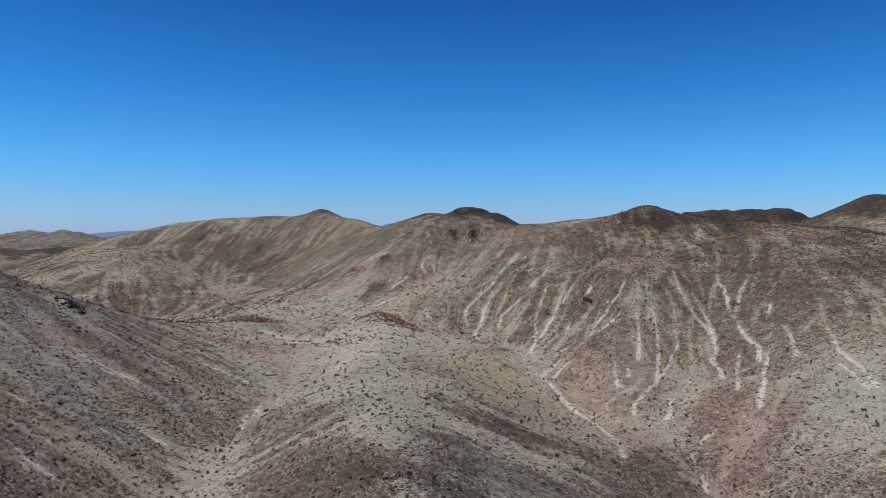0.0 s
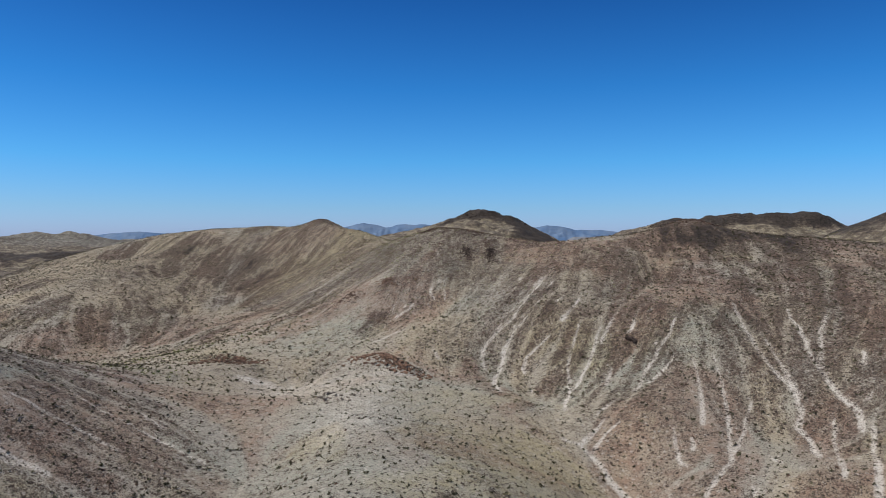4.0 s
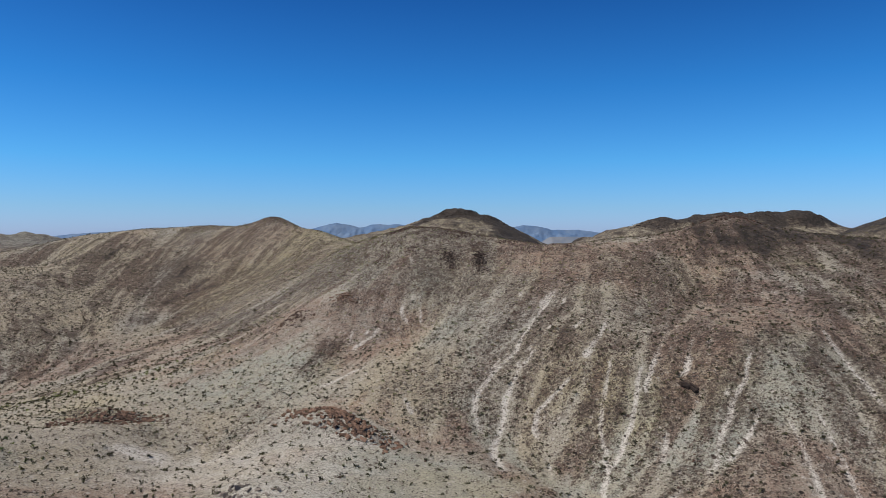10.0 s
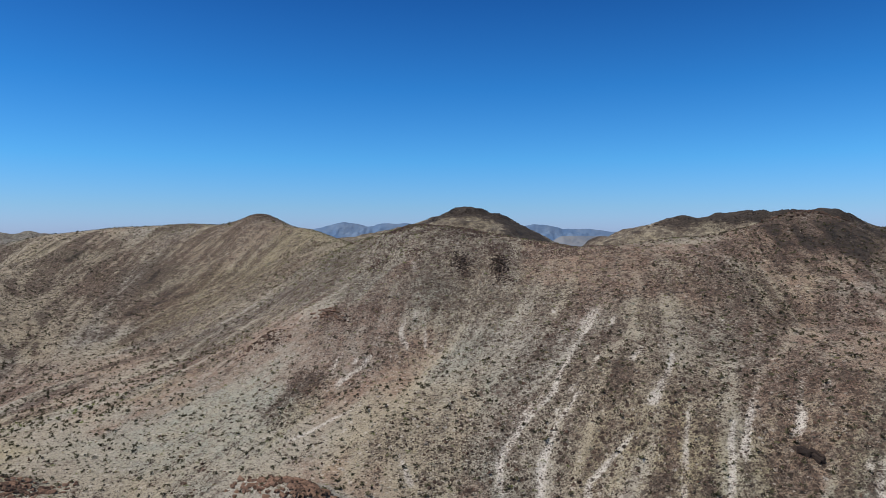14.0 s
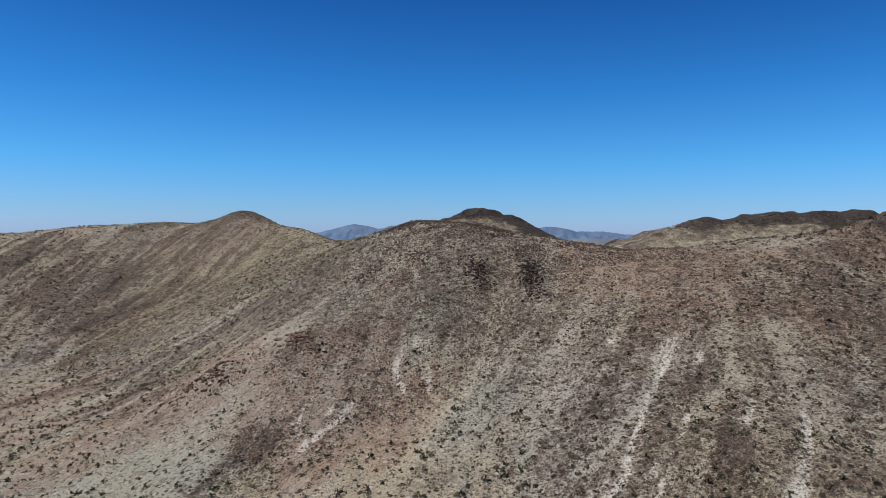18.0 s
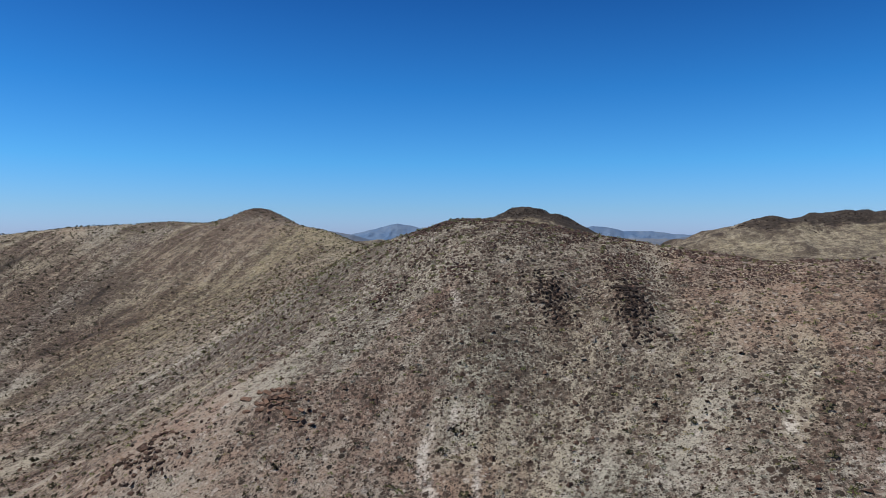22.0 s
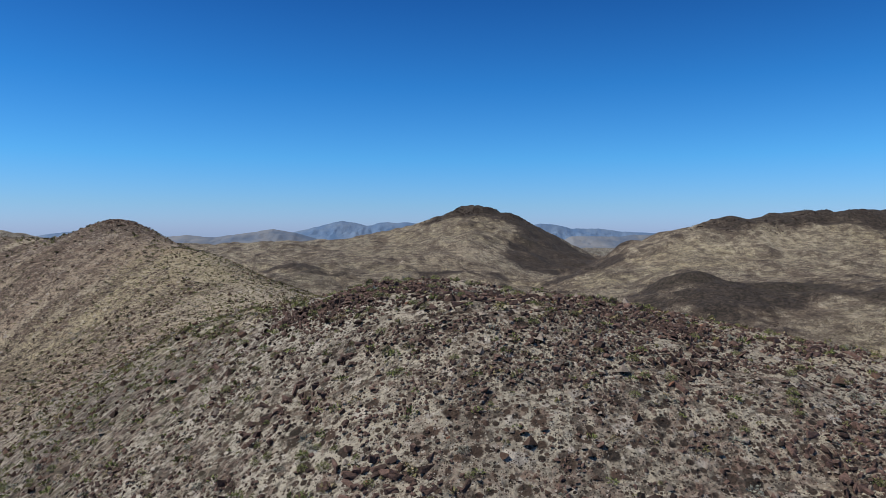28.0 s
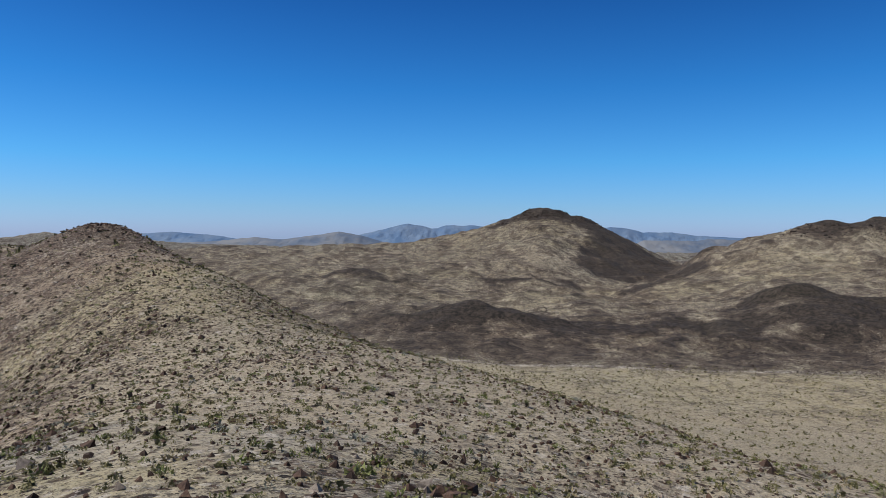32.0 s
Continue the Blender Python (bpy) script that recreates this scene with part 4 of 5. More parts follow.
mountain_range("hazy blue mountain range with a jagged crest", [(-1145, 47), (-1005, 75), (-832, 117), (-695, 148), (-585, 173), (-507, 163), (-439, 143), (-354, 160), (-219, 164), (-85, 152), (115, 122), (300, 60)], 4600, 250, HAZE_BLUE, 3)
mountain_range("low hazy foothills before a blue mountain range", [(-1906, 35), (-1694, 57), (-1484, 70), (-1276, 91), (-1128, 81), (-1011, 96), (-924, 110), (-837, 122), (-722, 100), (-578, 67)], 3900, 260, HAZE_GREY, 5)
mountain_range("hazy blue flat-topped mountain range", [(300, 90), (465, 131), (592, 157), (687, 148), (766, 129), (938, 127), (1063, 112), (1249, 100), (1433, 92), (1646, 68)], 4500, 250, HAZE_BLUE, 7)
mountain_range("long dark hazy grey-blue mesa on the plain", [(560, 50), (640, 84), (698, 91), (827, 86), (955, 95), (1108, 93), (1235, 81), (1361, 56)], 3800, 200, HAZE_GREY, 9)
mountain_range("faint hazy blue mountains over the plain", [(-2526, 73), (-2297, 104), (-2107, 115), (-1841, 96), (-1537, 54)], 4700, 200, HAZE_BLUE, 11)
mountain_range("faint hazy blue hills beyond a mesa", [(2500, 70), (2672, 112), (2786, 127), (2938, 123), (3167, 104), (3400, 70)], 4700, 200, HAZE_BLUE, 13)


# ---- shapes of stones and plants ----
def ico(level):
    bm = bmesh.new()
    bmesh.ops.create_icosphere(bm, subdivisions=level, radius=1.0)
    v = np.array([p.co[:] for p in bm.verts])
    f = np.array([[p.index for p in q.verts] for q in bm.faces])
    bm.free()
    return v, f


ICO1, ICO2 = ico(1), ico(2)


def stone_shape(seed, level=1, long=1.0, flat=0.75, bottom=True):
    """An angular stone: a ball cut by a few random planes."""
    r = np.random.RandomState(seed)
    v, f = (ICO1 if level == 1 else ICO2)
    d = r.randn(9, 3)
    d /= np.linalg.norm(d, axis=1)[:, None]
    reach = r.uniform(0.36, 0.85, 9)
    k = np.min(np.where(v @ d.T > 0.05, reach / np.maximum(v @ d.T, 0.05), 9.0), axis=1)
    v = v * np.minimum(k, 1.15)[:, None] * r.uniform(0.94, 1.06, (len(v), 1))
    v = v * np.array([long, 1.0 / long ** 0.5, flat])
    if not bottom:
        keep = v[f].mean(1)[:, 2] > -0.35 * flat
        f = f[keep]
        used, idx = np.unique(f, return_inverse=True)
        v, f = v[used], idx.reshape(-1, 3)
    return v, f


def bush_shape(seed, leaves, leaf, high=0.8, spiky=0.0, wide=0.6):
    """A bush: many small leaf sprays in an uneven dome."""
    r = np.random.RandomState(seed)
    d = r.randn(leaves, 3)
    d[:, 2] = np.abs(d[:, 2]) * 0.9 + 0.05
    d /= np.linalg.norm(d, axis=1)[:, None]
    lobes = r.randn(5, 3)
    lobes[:, 2] = np.abs(lobes[:, 2])
    lobes /= np.linalg.norm(lobes, axis=1)[:, None]
    out = 0.62 + 0.45 * np.max(d @ lobes.T, axis=1) ** 3
    c = d * (out * r.uniform(0.55, 1.0, leaves))[:, None] * np.array([1, 1, high])
    a, b = r.randn(leaves, 3), r.randn(leaves, 3)
    b = b + spiky * d * 3
    a /= np.linalg.norm(a, axis=1)[:, None]
    b /= np.linalg.norm(b, axis=1)[:, None]
    size = leaf * r.uniform(0.6, 1.3, (leaves, 1))
    v = np.stack([c - a * size * wide, c + a * size * wide, c + b * size * (2.1 - wide)], 1).reshape(-1, 3)
    v[:, 2] = np.maximum(v[:, 2], -0.05)
    return v, np.arange(leaves * 3).reshape(-1, 3)


def mesh_from(name, v, f, mat):
    me = bpy.data.meshes.new(name)
    me.vertices.add(len(v))
    me.loops.add(f.size)
    me.polygons.add(len(f))
    me.vertices.foreach_set("co", np.ascontiguousarray(v, np.float32).ravel())
    me.loops.foreach_set("vertex_index", np.ascontiguousarray(f, np.int32).ravel())
    me.polygons.foreach_set("loop_start", np.arange(0, f.size, f.shape[1], dtype=np.int32))
    me.update(calc_edges=True)
    me.polygons.foreach_set("use_smooth", np.zeros(len(f), bool))
    me.materials.append(mat)
    return me


def strew(name, shapes, x, y, size, mat, rs, sink=0.25, tilt=0.35, stretch=0.25, parent=None, label="", category=""):
    """Many small pieces of ground cover in one mesh."""
    z = height_at(x, y)
    which = rs.randint(0, len(shapes), len(x))
    vs, fs, start = [], [], 0
    for k, (v, f) in enumerate(shapes):
        pick = np.nonzero(which == k)[0]
        if not len(pick):
            continue
        m = len(pick)
        a, t1, t2 = rs.uniform(0, 2 * np.pi, m), rs.randn(m) * tilt, rs.randn(m) * tilt
        ca, sa = np.cos(a), np.sin(a)
        sz = size[pick][:, None] * (1 + stretch * rs.uniform(-1, 1, (m, 3)))
        p = v[None] * sz[:, None, :]
        px, py, pz = p[..., 0], p[..., 1], p[..., 2]
        py, pz = py * np.cos(t1)[:, None] - pz * np.sin(t1)[:, None], py * np.sin(t1)[:, None] + pz * np.cos(t1)[:, None]
        px, pz = px * np.cos(t2)[:, None] + pz * np.sin(t2)[:, None], pz * np.cos(t2)[:, None] - px * np.sin(t2)[:, None]
        px, py = px * ca[:, None] - py * sa[:, None], px * sa[:, None] + py * ca[:, None]
        vs.append(np.stack([px + x[pick][:, None], py + y[pick][:, None], pz + (z[pick] + size[pick] * (0.5 - sink) * (1 if sink < 0.5 else 0))[:, None]], -1).reshape(-1, 3))
        fs.append((f[None] + start + (np.arange(m) * len(v))[:, None, None]).reshape(-1, f.shape[1]))
        start += m * len(v)
    ob = new(name, mesh_from(name, np.concatenate(vs), np.concatenate(fs), mat))
    if parent:
        ob.parent = parent
    return tagged(ob, label, category, kind="stuff")


def jitter(x0, x1, y0, y1, step, rs):
    a, b = np.meshgrid(np.arange(x0, x1, step), np.arange(y0, y1, step))
    a, b = a.ravel() + rs.uniform(-0.5, 0.5, a.size) * step, b.ravel() + rs.uniform(-0.5, 0.5, b.size) * step
    return a, b


def seen_land(x, y):
    return np.abs(x) < 0.66 * y + 22


SMALL = [stone_shape(s, 1, r, f, bottom=False) for s, r, f in ((1, 1.0, 0.7), (2, 1.2, 0.6), (3, 1.4, 0.7), (4, 1.1, 0.9), (5, 1.3, 0.55), (6, 1.0, 0.8))]
def pebble_shape(seed):
    r = np.random.RandomState(seed)
    v = np.array([(1, 0, 0), (0, 1, 0), (-1, 0, 0), (0, -1, 0), (0.2, 0.1, 0.75)]) * r.uniform(0.7, 1.25, (5, 3)) + r.uniform(-0.2, 0.2, (5, 3))
    v[:4, 2] -= 0.2
    return np.concatenate([v, v[:4] * 0.62 + np.array([r.uniform(-0.1, 0.1), r.uniform(-0.1, 0.1), 0.55])]), np.array([(0, 1, 5), (1, 6, 5), (1, 2, 6), (2, 7, 6), (2, 3, 7), (3, 8, 7), (3, 0, 8), (0, 5, 8), (5, 6, 4), (6, 7, 4), (7, 8, 4), (8, 5, 4)])


PEBBLE = [pebble_shape(s) for s in range(8)]
CHIP = []
for k in range(6):
    q = np.random.RandomState(200 + k)
    a = np.arange(5) * 1.2566 + q.uniform(-0.3, 0.3, 5)
    CHIP.append((np.concatenate([np.stack([np.cos(a) * q.uniform(0.7, 1.2, 5), np.sin(a) * q.uniform(0.7, 1.2, 5), np.full(5, -0.3)], 1), [[q.uniform(-0.3, 0.3), q.uniform(-0.3, 0.3), 0.75]]]), np.array([(i, (i + 1) % 5, 5) for i in range(5)])))
LARGE = [stone_shape(s, 2, r, f) for s, r, f in ((11, 1.0, 0.8), (12, 1.25, 0.7), (13, 1.45, 0.75), (14, 1.1, 0.95), (15, 1.3, 0.6), (16, 1.0, 0.85), (17, 1.6, 0.7), (18, 1.15, 0.8))]
TUFT = [bush_shape(s, 10, 0.62, 0.85, 0.0, 1.0) for s in range(30, 38)]
TUFT_FINE = [bush_shape(s, 22, 0.30, 0.8, 0.0, 0.95) for s in range(70, 75)]
BUSH = [bush_shape(s, 70, 0.26) for s in range(40, 45)]
WISP = [bush_shape(s, 44, 0.24, 0.7, 0.8) for s in range(50, 54)]

rs = np.random.RandomState(5)
# stones over all the slopes
x, y = jitter(-320, 320, 118, 640, 1.4, rs)
k = seen_land(x, y)
x, y = x[k], y[k]
near_top = (np.abs(x) < 110) & (y > 335) & (y < 560)
p = (0.06 + 0.75 * pick_at(rock_map, x, y)) * (1 - 0.5 * pick_at(bare, x, y)) * np.where(near_top, 1.0, 0.5)
k = rs.rand(len(x)) < p
x, y = x[k], y[k]
size = np.clip(np.exp(rs.randn(len(x)) * 0.5 - 1.5), 0.13, 0.55)
strew("slope_stones", CHIP, x, y, size, VARNISHED, rs, label="brown varnished stones strewn over the slopes", category="stones")
# grey stones, mostly along the pale scree
x, y = jitter(-250, 250, 130, 560, 2.3, rs)
k = seen_land(x, y) & (rs.rand(len(x)) < 0.10 + 0.7 * pick_at(scree_map, x, y) + 0.15 * (y > 400))
x, y = x[k], y[k]
strew("grey_stones", CHIP, x, y, np.clip(np.exp(rs.randn(len(x)) * 0.4 - 1.6), 0.12, 0.6), GREY_STONE, rs, label="small pale grey stones on scree", category="stones")
# the stony top of the middle hill
def top_stones(name, x0, x1, y0, y1, step, mean, low, high, shapes, mat, share, label):
    x, y = jitter(x0, x1, y0, y1, step, rs)
    thick = smooth(92, 105, height_at(x, y)) * smooth(-0.10, 0.22, lumps(x, y, 9, 3, seed=41) + 0.8 * lumps(x, y, 2.6, 2, seed=42)) ** 1.3
    thick = np.clip(thick + 0.3 * smooth(0, 22, x) * 0.4 - 0.12 * smooth(-6, -22, x), 0, 1)
    k = rs.rand(len(x)) < share * (0.10 + 0.85 * thick) * smooth(467, 457, y)
    x, y = x[k], y[k]
    strew(name, shapes, x, y, np.clip(np.exp(rs.randn(len(x)) * 0.5 + mean), low, high), mat, rs, label=label, category="stones")


top_stones("summit_stones", -48, 58, 420, 468, 0.28, -2.2, 0.05, 0.2, PEBBLE, RED_BROWN, 0.75, "broken brown stones covering the hilltop")
top_stones("lighter_summit_stones", -48, 58, 420, 466, 0.72, -2.1, 0.06, 0.2, PEBBLE, GREY_STONE, 0.7, "grey broken stones between brown ones")
top_stones("summit_blocks", -48, 58, 420, 466, 1.0, -1.75, 0.1, 0.36, LARGE, RED_BROWN, 0.4, "larger angular brown stones on the hilltop")
x, y = jitter(-26, 22, 442, 457, 0.30, rs)
ridge = 452.6 - 0.16 * (x + 8) - 0.006 * (x + 8) ** 2
k = rs.rand(len(x)) < 0.95 * np.exp(-((y - ridge) / 3.0) ** 2) * smooth(-0.32, 0.10, lumps(x, y, 4.5, 3, seed=64)) * smooth(22, 6, x) * smooth(-26, -16, x)
strew("spine_rubble", SMALL, x[k], y[k], np.clip(np.exp(rs.randn(k.sum()) * 0.45 - 1.62), 0.09, 0.46), RED_BROWN, rs, sink=0.3, tilt=0.7, stretch=0.45, label="jumbled dark red-brown rock along the hilltop", category="stones")
top_stones("brow_stones", -62, 78, 392, 426, 0.46, -2.0, 0.08, 0.24, PEBBLE, RED_BROWN, 0.42, "brown stones below the hilltop")
x, y = jitter(-80, 80, 466, 600, 0.75, rs)
k = rs.rand(len(x)) < 0.16 + 0.25 * smooth(0.0, 0.4, lumps(x, y, 12, 3, seed=43))
x, y = x[k], y[k]
strew("saddle_stones", PEBBLE, x, y, np.clip(np.exp(rs.randn(len(x)) * 0.45 - 2.1), 0.06, 0.3), VARNISHED, rs, label="scattered brown stones on the saddle", category="stones")
# low scrub: dark dots over slopes, bench and valley
x, y = jitter(-330, 330, 118, 640, 1.95, rs)
k = seen_land(x, y) & (rs.rand(len(x)) < 0.50 - 0.25 * pick_at(scree_map, x, y) - 0.22 * pick_at(bare, x, y) + 0.4 * pick_at(scrub_map, x, y) + 0.15 * lumps(x, y, 30, 2, seed=44))
x, y = x[k], y[k]
size = np.clip(np.exp(rs.randn(len(x)) * 0.36 - 0.95), 0.2, 0.8)
ex, ey = jitter(-90, 95, 462, 600, 1.35, rs)
k = rs.rand(len(ex)) < 0.55 + 0.5 * lumps(ex, ey, 14, 2, seed=48)
x, y = np.concatenate([x, ex[k]]), np.concatenate([y, ey[k]])
size = np.concatenate([size, np.clip(np.exp(rs.randn(k.sum()) * 0.4 - 1.2), 0.14, 0.6)])
k = np.hypot(x + 105, y - 611) > 12
x, y, size = x[k], y[k], size[k]
close = (np.abs(x) < 60 + 0.45 * (y - 370)) & (y > 375) & (y < 640)
strew("low_scrub", TUFT, x[~close], y[~close], size[~close], SCRUB_LEAF, rs, sink=0.5, tilt=0.1, label="low dark desert scrub dotting the slopes", category="scrub")
strew("hilltop_scrub", TUFT_FINE, x[close], y[close], 0.8 * size[close], OLIVE_LEAF, rs, sink=0.5, tilt=0.1, label="dark olive scrub on the hilltop and saddle", category="scrub")
x, y = jitter(-330, 330, 300, 640, 3.4, rs)
k = seen_land(x, y) & (rs.rand(len(x)) < 0.46 + 0.3 * pick_at(rock_map, x, y) - 0.6 * pick_at(scree_map, x, y) + 0.2 * lumps(x, y, 40, 2, seed=49)) & ((np.abs(x) > 60) | (y < 400) | (y > 560))
x, y = x[k], y[k]
near = (y > 470) & (x > -170) & (np.hypot(x + 105, y - 611) > 20)
strew("hill_shrubs", TUFT_FINE, x[near], y[near], np.clip(np.exp(rs.randn(near.sum()) * 0.3 - 0.62), 0.35, 0.85), SCRUB_LEAF, rs, sink=0.5, tilt=0.1, label="dark olive shrubs dotting the hill beyond the saddle", category="scrub")
far_off = (y < 470) | (x < -170)
x, y = x[far_off], y[far_off]
strew("slope_shrubs", TUFT_FINE, x, y, np.clip(np.exp(rs.randn(len(x)) * 0.3 - 0.45), 0.4, 1.0), SCRUB_LEAF, rs, sink=0.5, tilt=0.1, label="larger dark shrubs dotting the upper slopes", category="scrub")
x, y = jitter(-170, 430, 600, 860, 2.9, rs)
k = rs.rand(len(x)) < 0.45 + 0.4 * lumps(x, y, 60, 3, seed=45)
x, y = x[k], y[k]
strew("valley_scrub", TUFT, x, y, np.clip(np.exp(rs.randn(len(x)) * 0.3 - 0.7), 0.3, 0.9), OLIVE_LEAF, rs, sink=0.5, tilt=0.1, label="dark shrubs scattered over the valley floor", category="scrub")
x, y = jitter(-220, 480, 850, 1110, 3.2, rs)
k = rs.rand(len(x)) < 0.42 + 0.6 * lumps(x, y, 50, 3, seed=46)
x, y = x[k], y[k]
strew("knoll_stones", CHIP, x, y, np.clip(np.exp(rs.randn(len(x)) * 0.4 - 0.9), 0.25, 0.8), BASALT, rs, label="black stones on low dark knolls", category="stones")
x, y = jitter(-90, 90, 330, 600, 3.0, rs)
k = rs.rand(len(x)) < 0.25 + 0.18 * (y > 465) + 0.55 * bump_at(x, y, -30, 440, 24, 34) + 0.4 * bump_at(x, y, 5, 446, 40, 20) + 0.35 * bump_at(x, y, 36, 482, 26, 32) + 0.4 * pick_at(scrub_map, x, y)
strew("green_scrub", WISP, x[k], y[k], np.clip(np.exp(rs.randn(k.sum()) * 0.3 - 0.95), 0.2, 0.65), GREEN_LEAF, rs, sink=0.5, tilt=0.1, label="yellow-green desert shrubs between stones", category="scrub")
vx, vy = jitter(-200, -88, 290, 420, 2.6, rs)
v = rs.rand(len(vx)) < 0.85 * pick_at(scrub_map, vx, vy)
strew("hollow_scrub", TUFT, vx[v], vy[v], np.clip(np.exp(rs.randn(v.sum()) * 0.3 - 0.75), 0.3, 0.8), GREEN_LEAF, rs, sink=0.5, tilt=0.1, label="green shrubs along the hollow below the hill", category="scrub")
k = rs.rand(len(x)) < 0.22
strew("pale_scrub", WISP, x[k], y[k] + 1.2, np.clip(np.exp(rs.randn(k.sum()) * 0.3 - 0.95), 0.2, 0.6), PALE_LEAF, rs, sink=0.5, tilt=0.1, label="small silver-grey shrubs between stones", category="scrub")
k = rs.rand(len(x)) < 0.20
strew("dry_grass", WISP, x[k] + 1.3, y[k], np.clip(np.exp(rs.randn(k.sum()) * 0.3 - 1.0), 0.2, 0.6), DRY_LEAF, rs, sink=0.5, tilt=0.1, label="straw-coloured dry grass tufts", category="grass")


def rim(parent, name, px, py, rx, ry, turn, n, low, high, label, rs):
    a = rs.uniform(0, 2 * np.pi, n)
    r = rs.uniform(0.7, 1.35, n)
    c, s = math.cos(radians(turn)), math.sin(radians(turn))
    r = r * (1 + 0.12 * lumps(px + 300 * np.cos(a), py + 300 * np.sin(a), 90, 2, seed=3))
    u, v = rx * r * np.cos(a), ry * r * np.sin(a)
    strew(name, SMALL, px + u * c - v * s, py + u * s + v * c, rs.uniform(low, high, n), BASALT, rs, sink=0.3, parent=parent, label=label)


butte, mesa = bpy.data.objects["butte"], bpy.data.objects["mesa"]
rim(butte, "rimrock", 72, 1930, 40, 38, 0, 500, 0.7, 2.2, "black rimrock blocks", rs)
rim(butte, "lower_rimrock", 80, 1930, 98, 68, 0, 500, 0.7, 2.2, "black rimrock blocks", rs)
rim(mesa, "rimrock", 500, 1505, 95, 60, -8, 600, 0.7, 2.0, "black rimrock blocks", rs)
rim(mesa, "high_rimrock", 690, 1452, 55, 50, -8, 450, 0.7, 2.0, "black rimrock blocks", rs)


# ---- rock outcrops, each of tilted slabs ----
def part(name, me, parent, m, label=""):
    ob = new(name, me)
    ob.parent = parent
    ob.matrix_local = m
    return tagged(ob, label)


def shard_shape(seed, long, thick):
    """A broken slab: a block with uneven corners and a ridge across its top."""
    q = np.random.RandomState(seed)
    v = np.array([(a, b, c) for c in (-1, 1) for a, b in ((-1, -1), (1, -1), (1, 1), (-1, 1))], float) * (0.62 * long, 0.55, 0.5 * thick)
    v *= q.uniform(0.6, 1.2, v.shape)
    v = np.concatenate([v, [(q.uniform(-0.3, 0.3) * long, q.uniform(-0.2, 0.2), 0.85 * thick), (0.72 * long, q.uniform(-0.3, 0.3), q.uniform(-0.2, 0.3) * thick)]])
    f = [(4, 5, 8), (5, 6, 8), (6, 7, 8), (7, 4, 8), (0, 4, 7), (0, 7, 3), (0, 1, 5), (0, 5, 4), (2, 3, 7), (2, 7, 6), (1, 2, 9), (2, 6, 9), (6, 5, 9), (5, 1, 9), (0, 2, 1), (0, 3, 2)]
    return v, np.array(f)


SLABS = {}


def slabs(mat):
    if mat.name not in SLABS:
        SLABS[mat.name] = [mesh_from("slab", *shard_shape(61 + i, r, f), mat) for i, (r, f) in enumerate(((1.7, 0.5), (1.5, 0.6), (2.0, 0.5), (1.2, 0.8), (2.3, 0.42), (1.0, 0.9), (1.6, 0.7)))]
    return SLABS[mat.name]


def outcrop(label, x, y, long, wide, turn, n, low, high, dip, mat, seed, strike=0.0, fall=0.0, loose=1.0):
    r = np.random.RandomState(seed)
    z = float(height_at(x, y))
    ob = new("rock_outcrop")
    ob.location = (x, y, z)
    tagged(ob, label, "rock outcrop")
    c, s = math.cos(radians(turn)), math.sin(radians(turn))
    u, v = np.clip(r.randn(n), -2, 2) * long * 0.5, np.clip(r.randn(n), -2, 2) * wide * 0.5
    px, py = x + u * c - v * s, y + u * s + v * c
    pz = height_at(px, py)
    for a, b, h in zip(px, py, pz):
        k = r.uniform(low, high)
        m = Matrix.Translation((a - x, b - y, h - z + 0.12 * k)) @ pose(0, 0, 0, dip + r.randn() * 18 * loose, fall + r.randn() * 16 * loose, strike + r.randn() * 38 * loose) @ Matrix.Diagonal((k * r.uniform(0.8, 1.3), k, k * r.uniform(0.8, 1.2), 1))
        part("slab", slabs(mat)[r.randint(7)], ob, m)
    return ob


outcrop("rusty red-brown outcrop of tilted slabs on a pale bench", -27, 328.5, 20, 5, -35, 420, 0.22, 0.85, 52, UMBER, 1, -40, 0, 0.5)
outcrop("low rusty dark outcrop of broken slabs on a pale bench", -92, 338.5, 15, 3.5, 20, 220, 0.2, 0.75, 45, UMBER, 2, 10, 0, 0.6)
outcrop("tan bedrock outcrop rising from the bench", -42, 287, 8, 4, 0, 40, 0.3, 0.9, 60, GREY_STONE, 3, 70)
outcrop("dark brown rocky knob on the lower slope", -53, 404, 8, 6, 0, 150, 0.18, 0.55, 50, VARNISHED, 4, -30)
outcrop("dark cracked ledges on the hillside", -34, 407, 8, 2.6, -35, 48, 0.25, 0.7, 18, UMBER, 5, -35, 0, 0.6)
outcrop("black leaning slab on the stony slope", 67.9, 325.3, 2.2, 0.6, -55, 8, 0.8, 1.6, 75, BASALT, 6, -62, 14)
outcrop("dark outcrop on the crest of the near spur", -131, 245, 5, 3, 0, 44, 0.3, 0.9, 40, BASALT, 7)
outcrop("black cliff of broken rock below the summit", 18, 417.5, 2.6, 8, 0, 260, 0.15, 0.46, 45, BASALT, 8, 60)
outcrop("dark ragged rock rib below the summit", 6, 421.5, 3.2, 7, 8, 200, 0.14, 0.42, 45, BASALT, 9, 50)
outcrop("dark jagged rocks on top of a hill", -105, 610, 15, 6, 0, 160, 0.15, 0.4, 30, VARNISHED, 10)
outcrop("dark rocks on a round knoll of the crest", 131, 447, 17, 6, 0, 100, 0.3, 0.9, 40, VARNISHED, 11)
outcrop("brown rock spine along the hilltop", -9, 452.5, 9, 3.4, -10, 340, 0.1, 0.27, 66, RED_BROWN, 12, 30)
outcrop("brown rock ledge on the hilltop", 10, 446, 14, 3.5, -8, 150, 0.08, 0.25, 58, RED_BROWN, 13, 60)

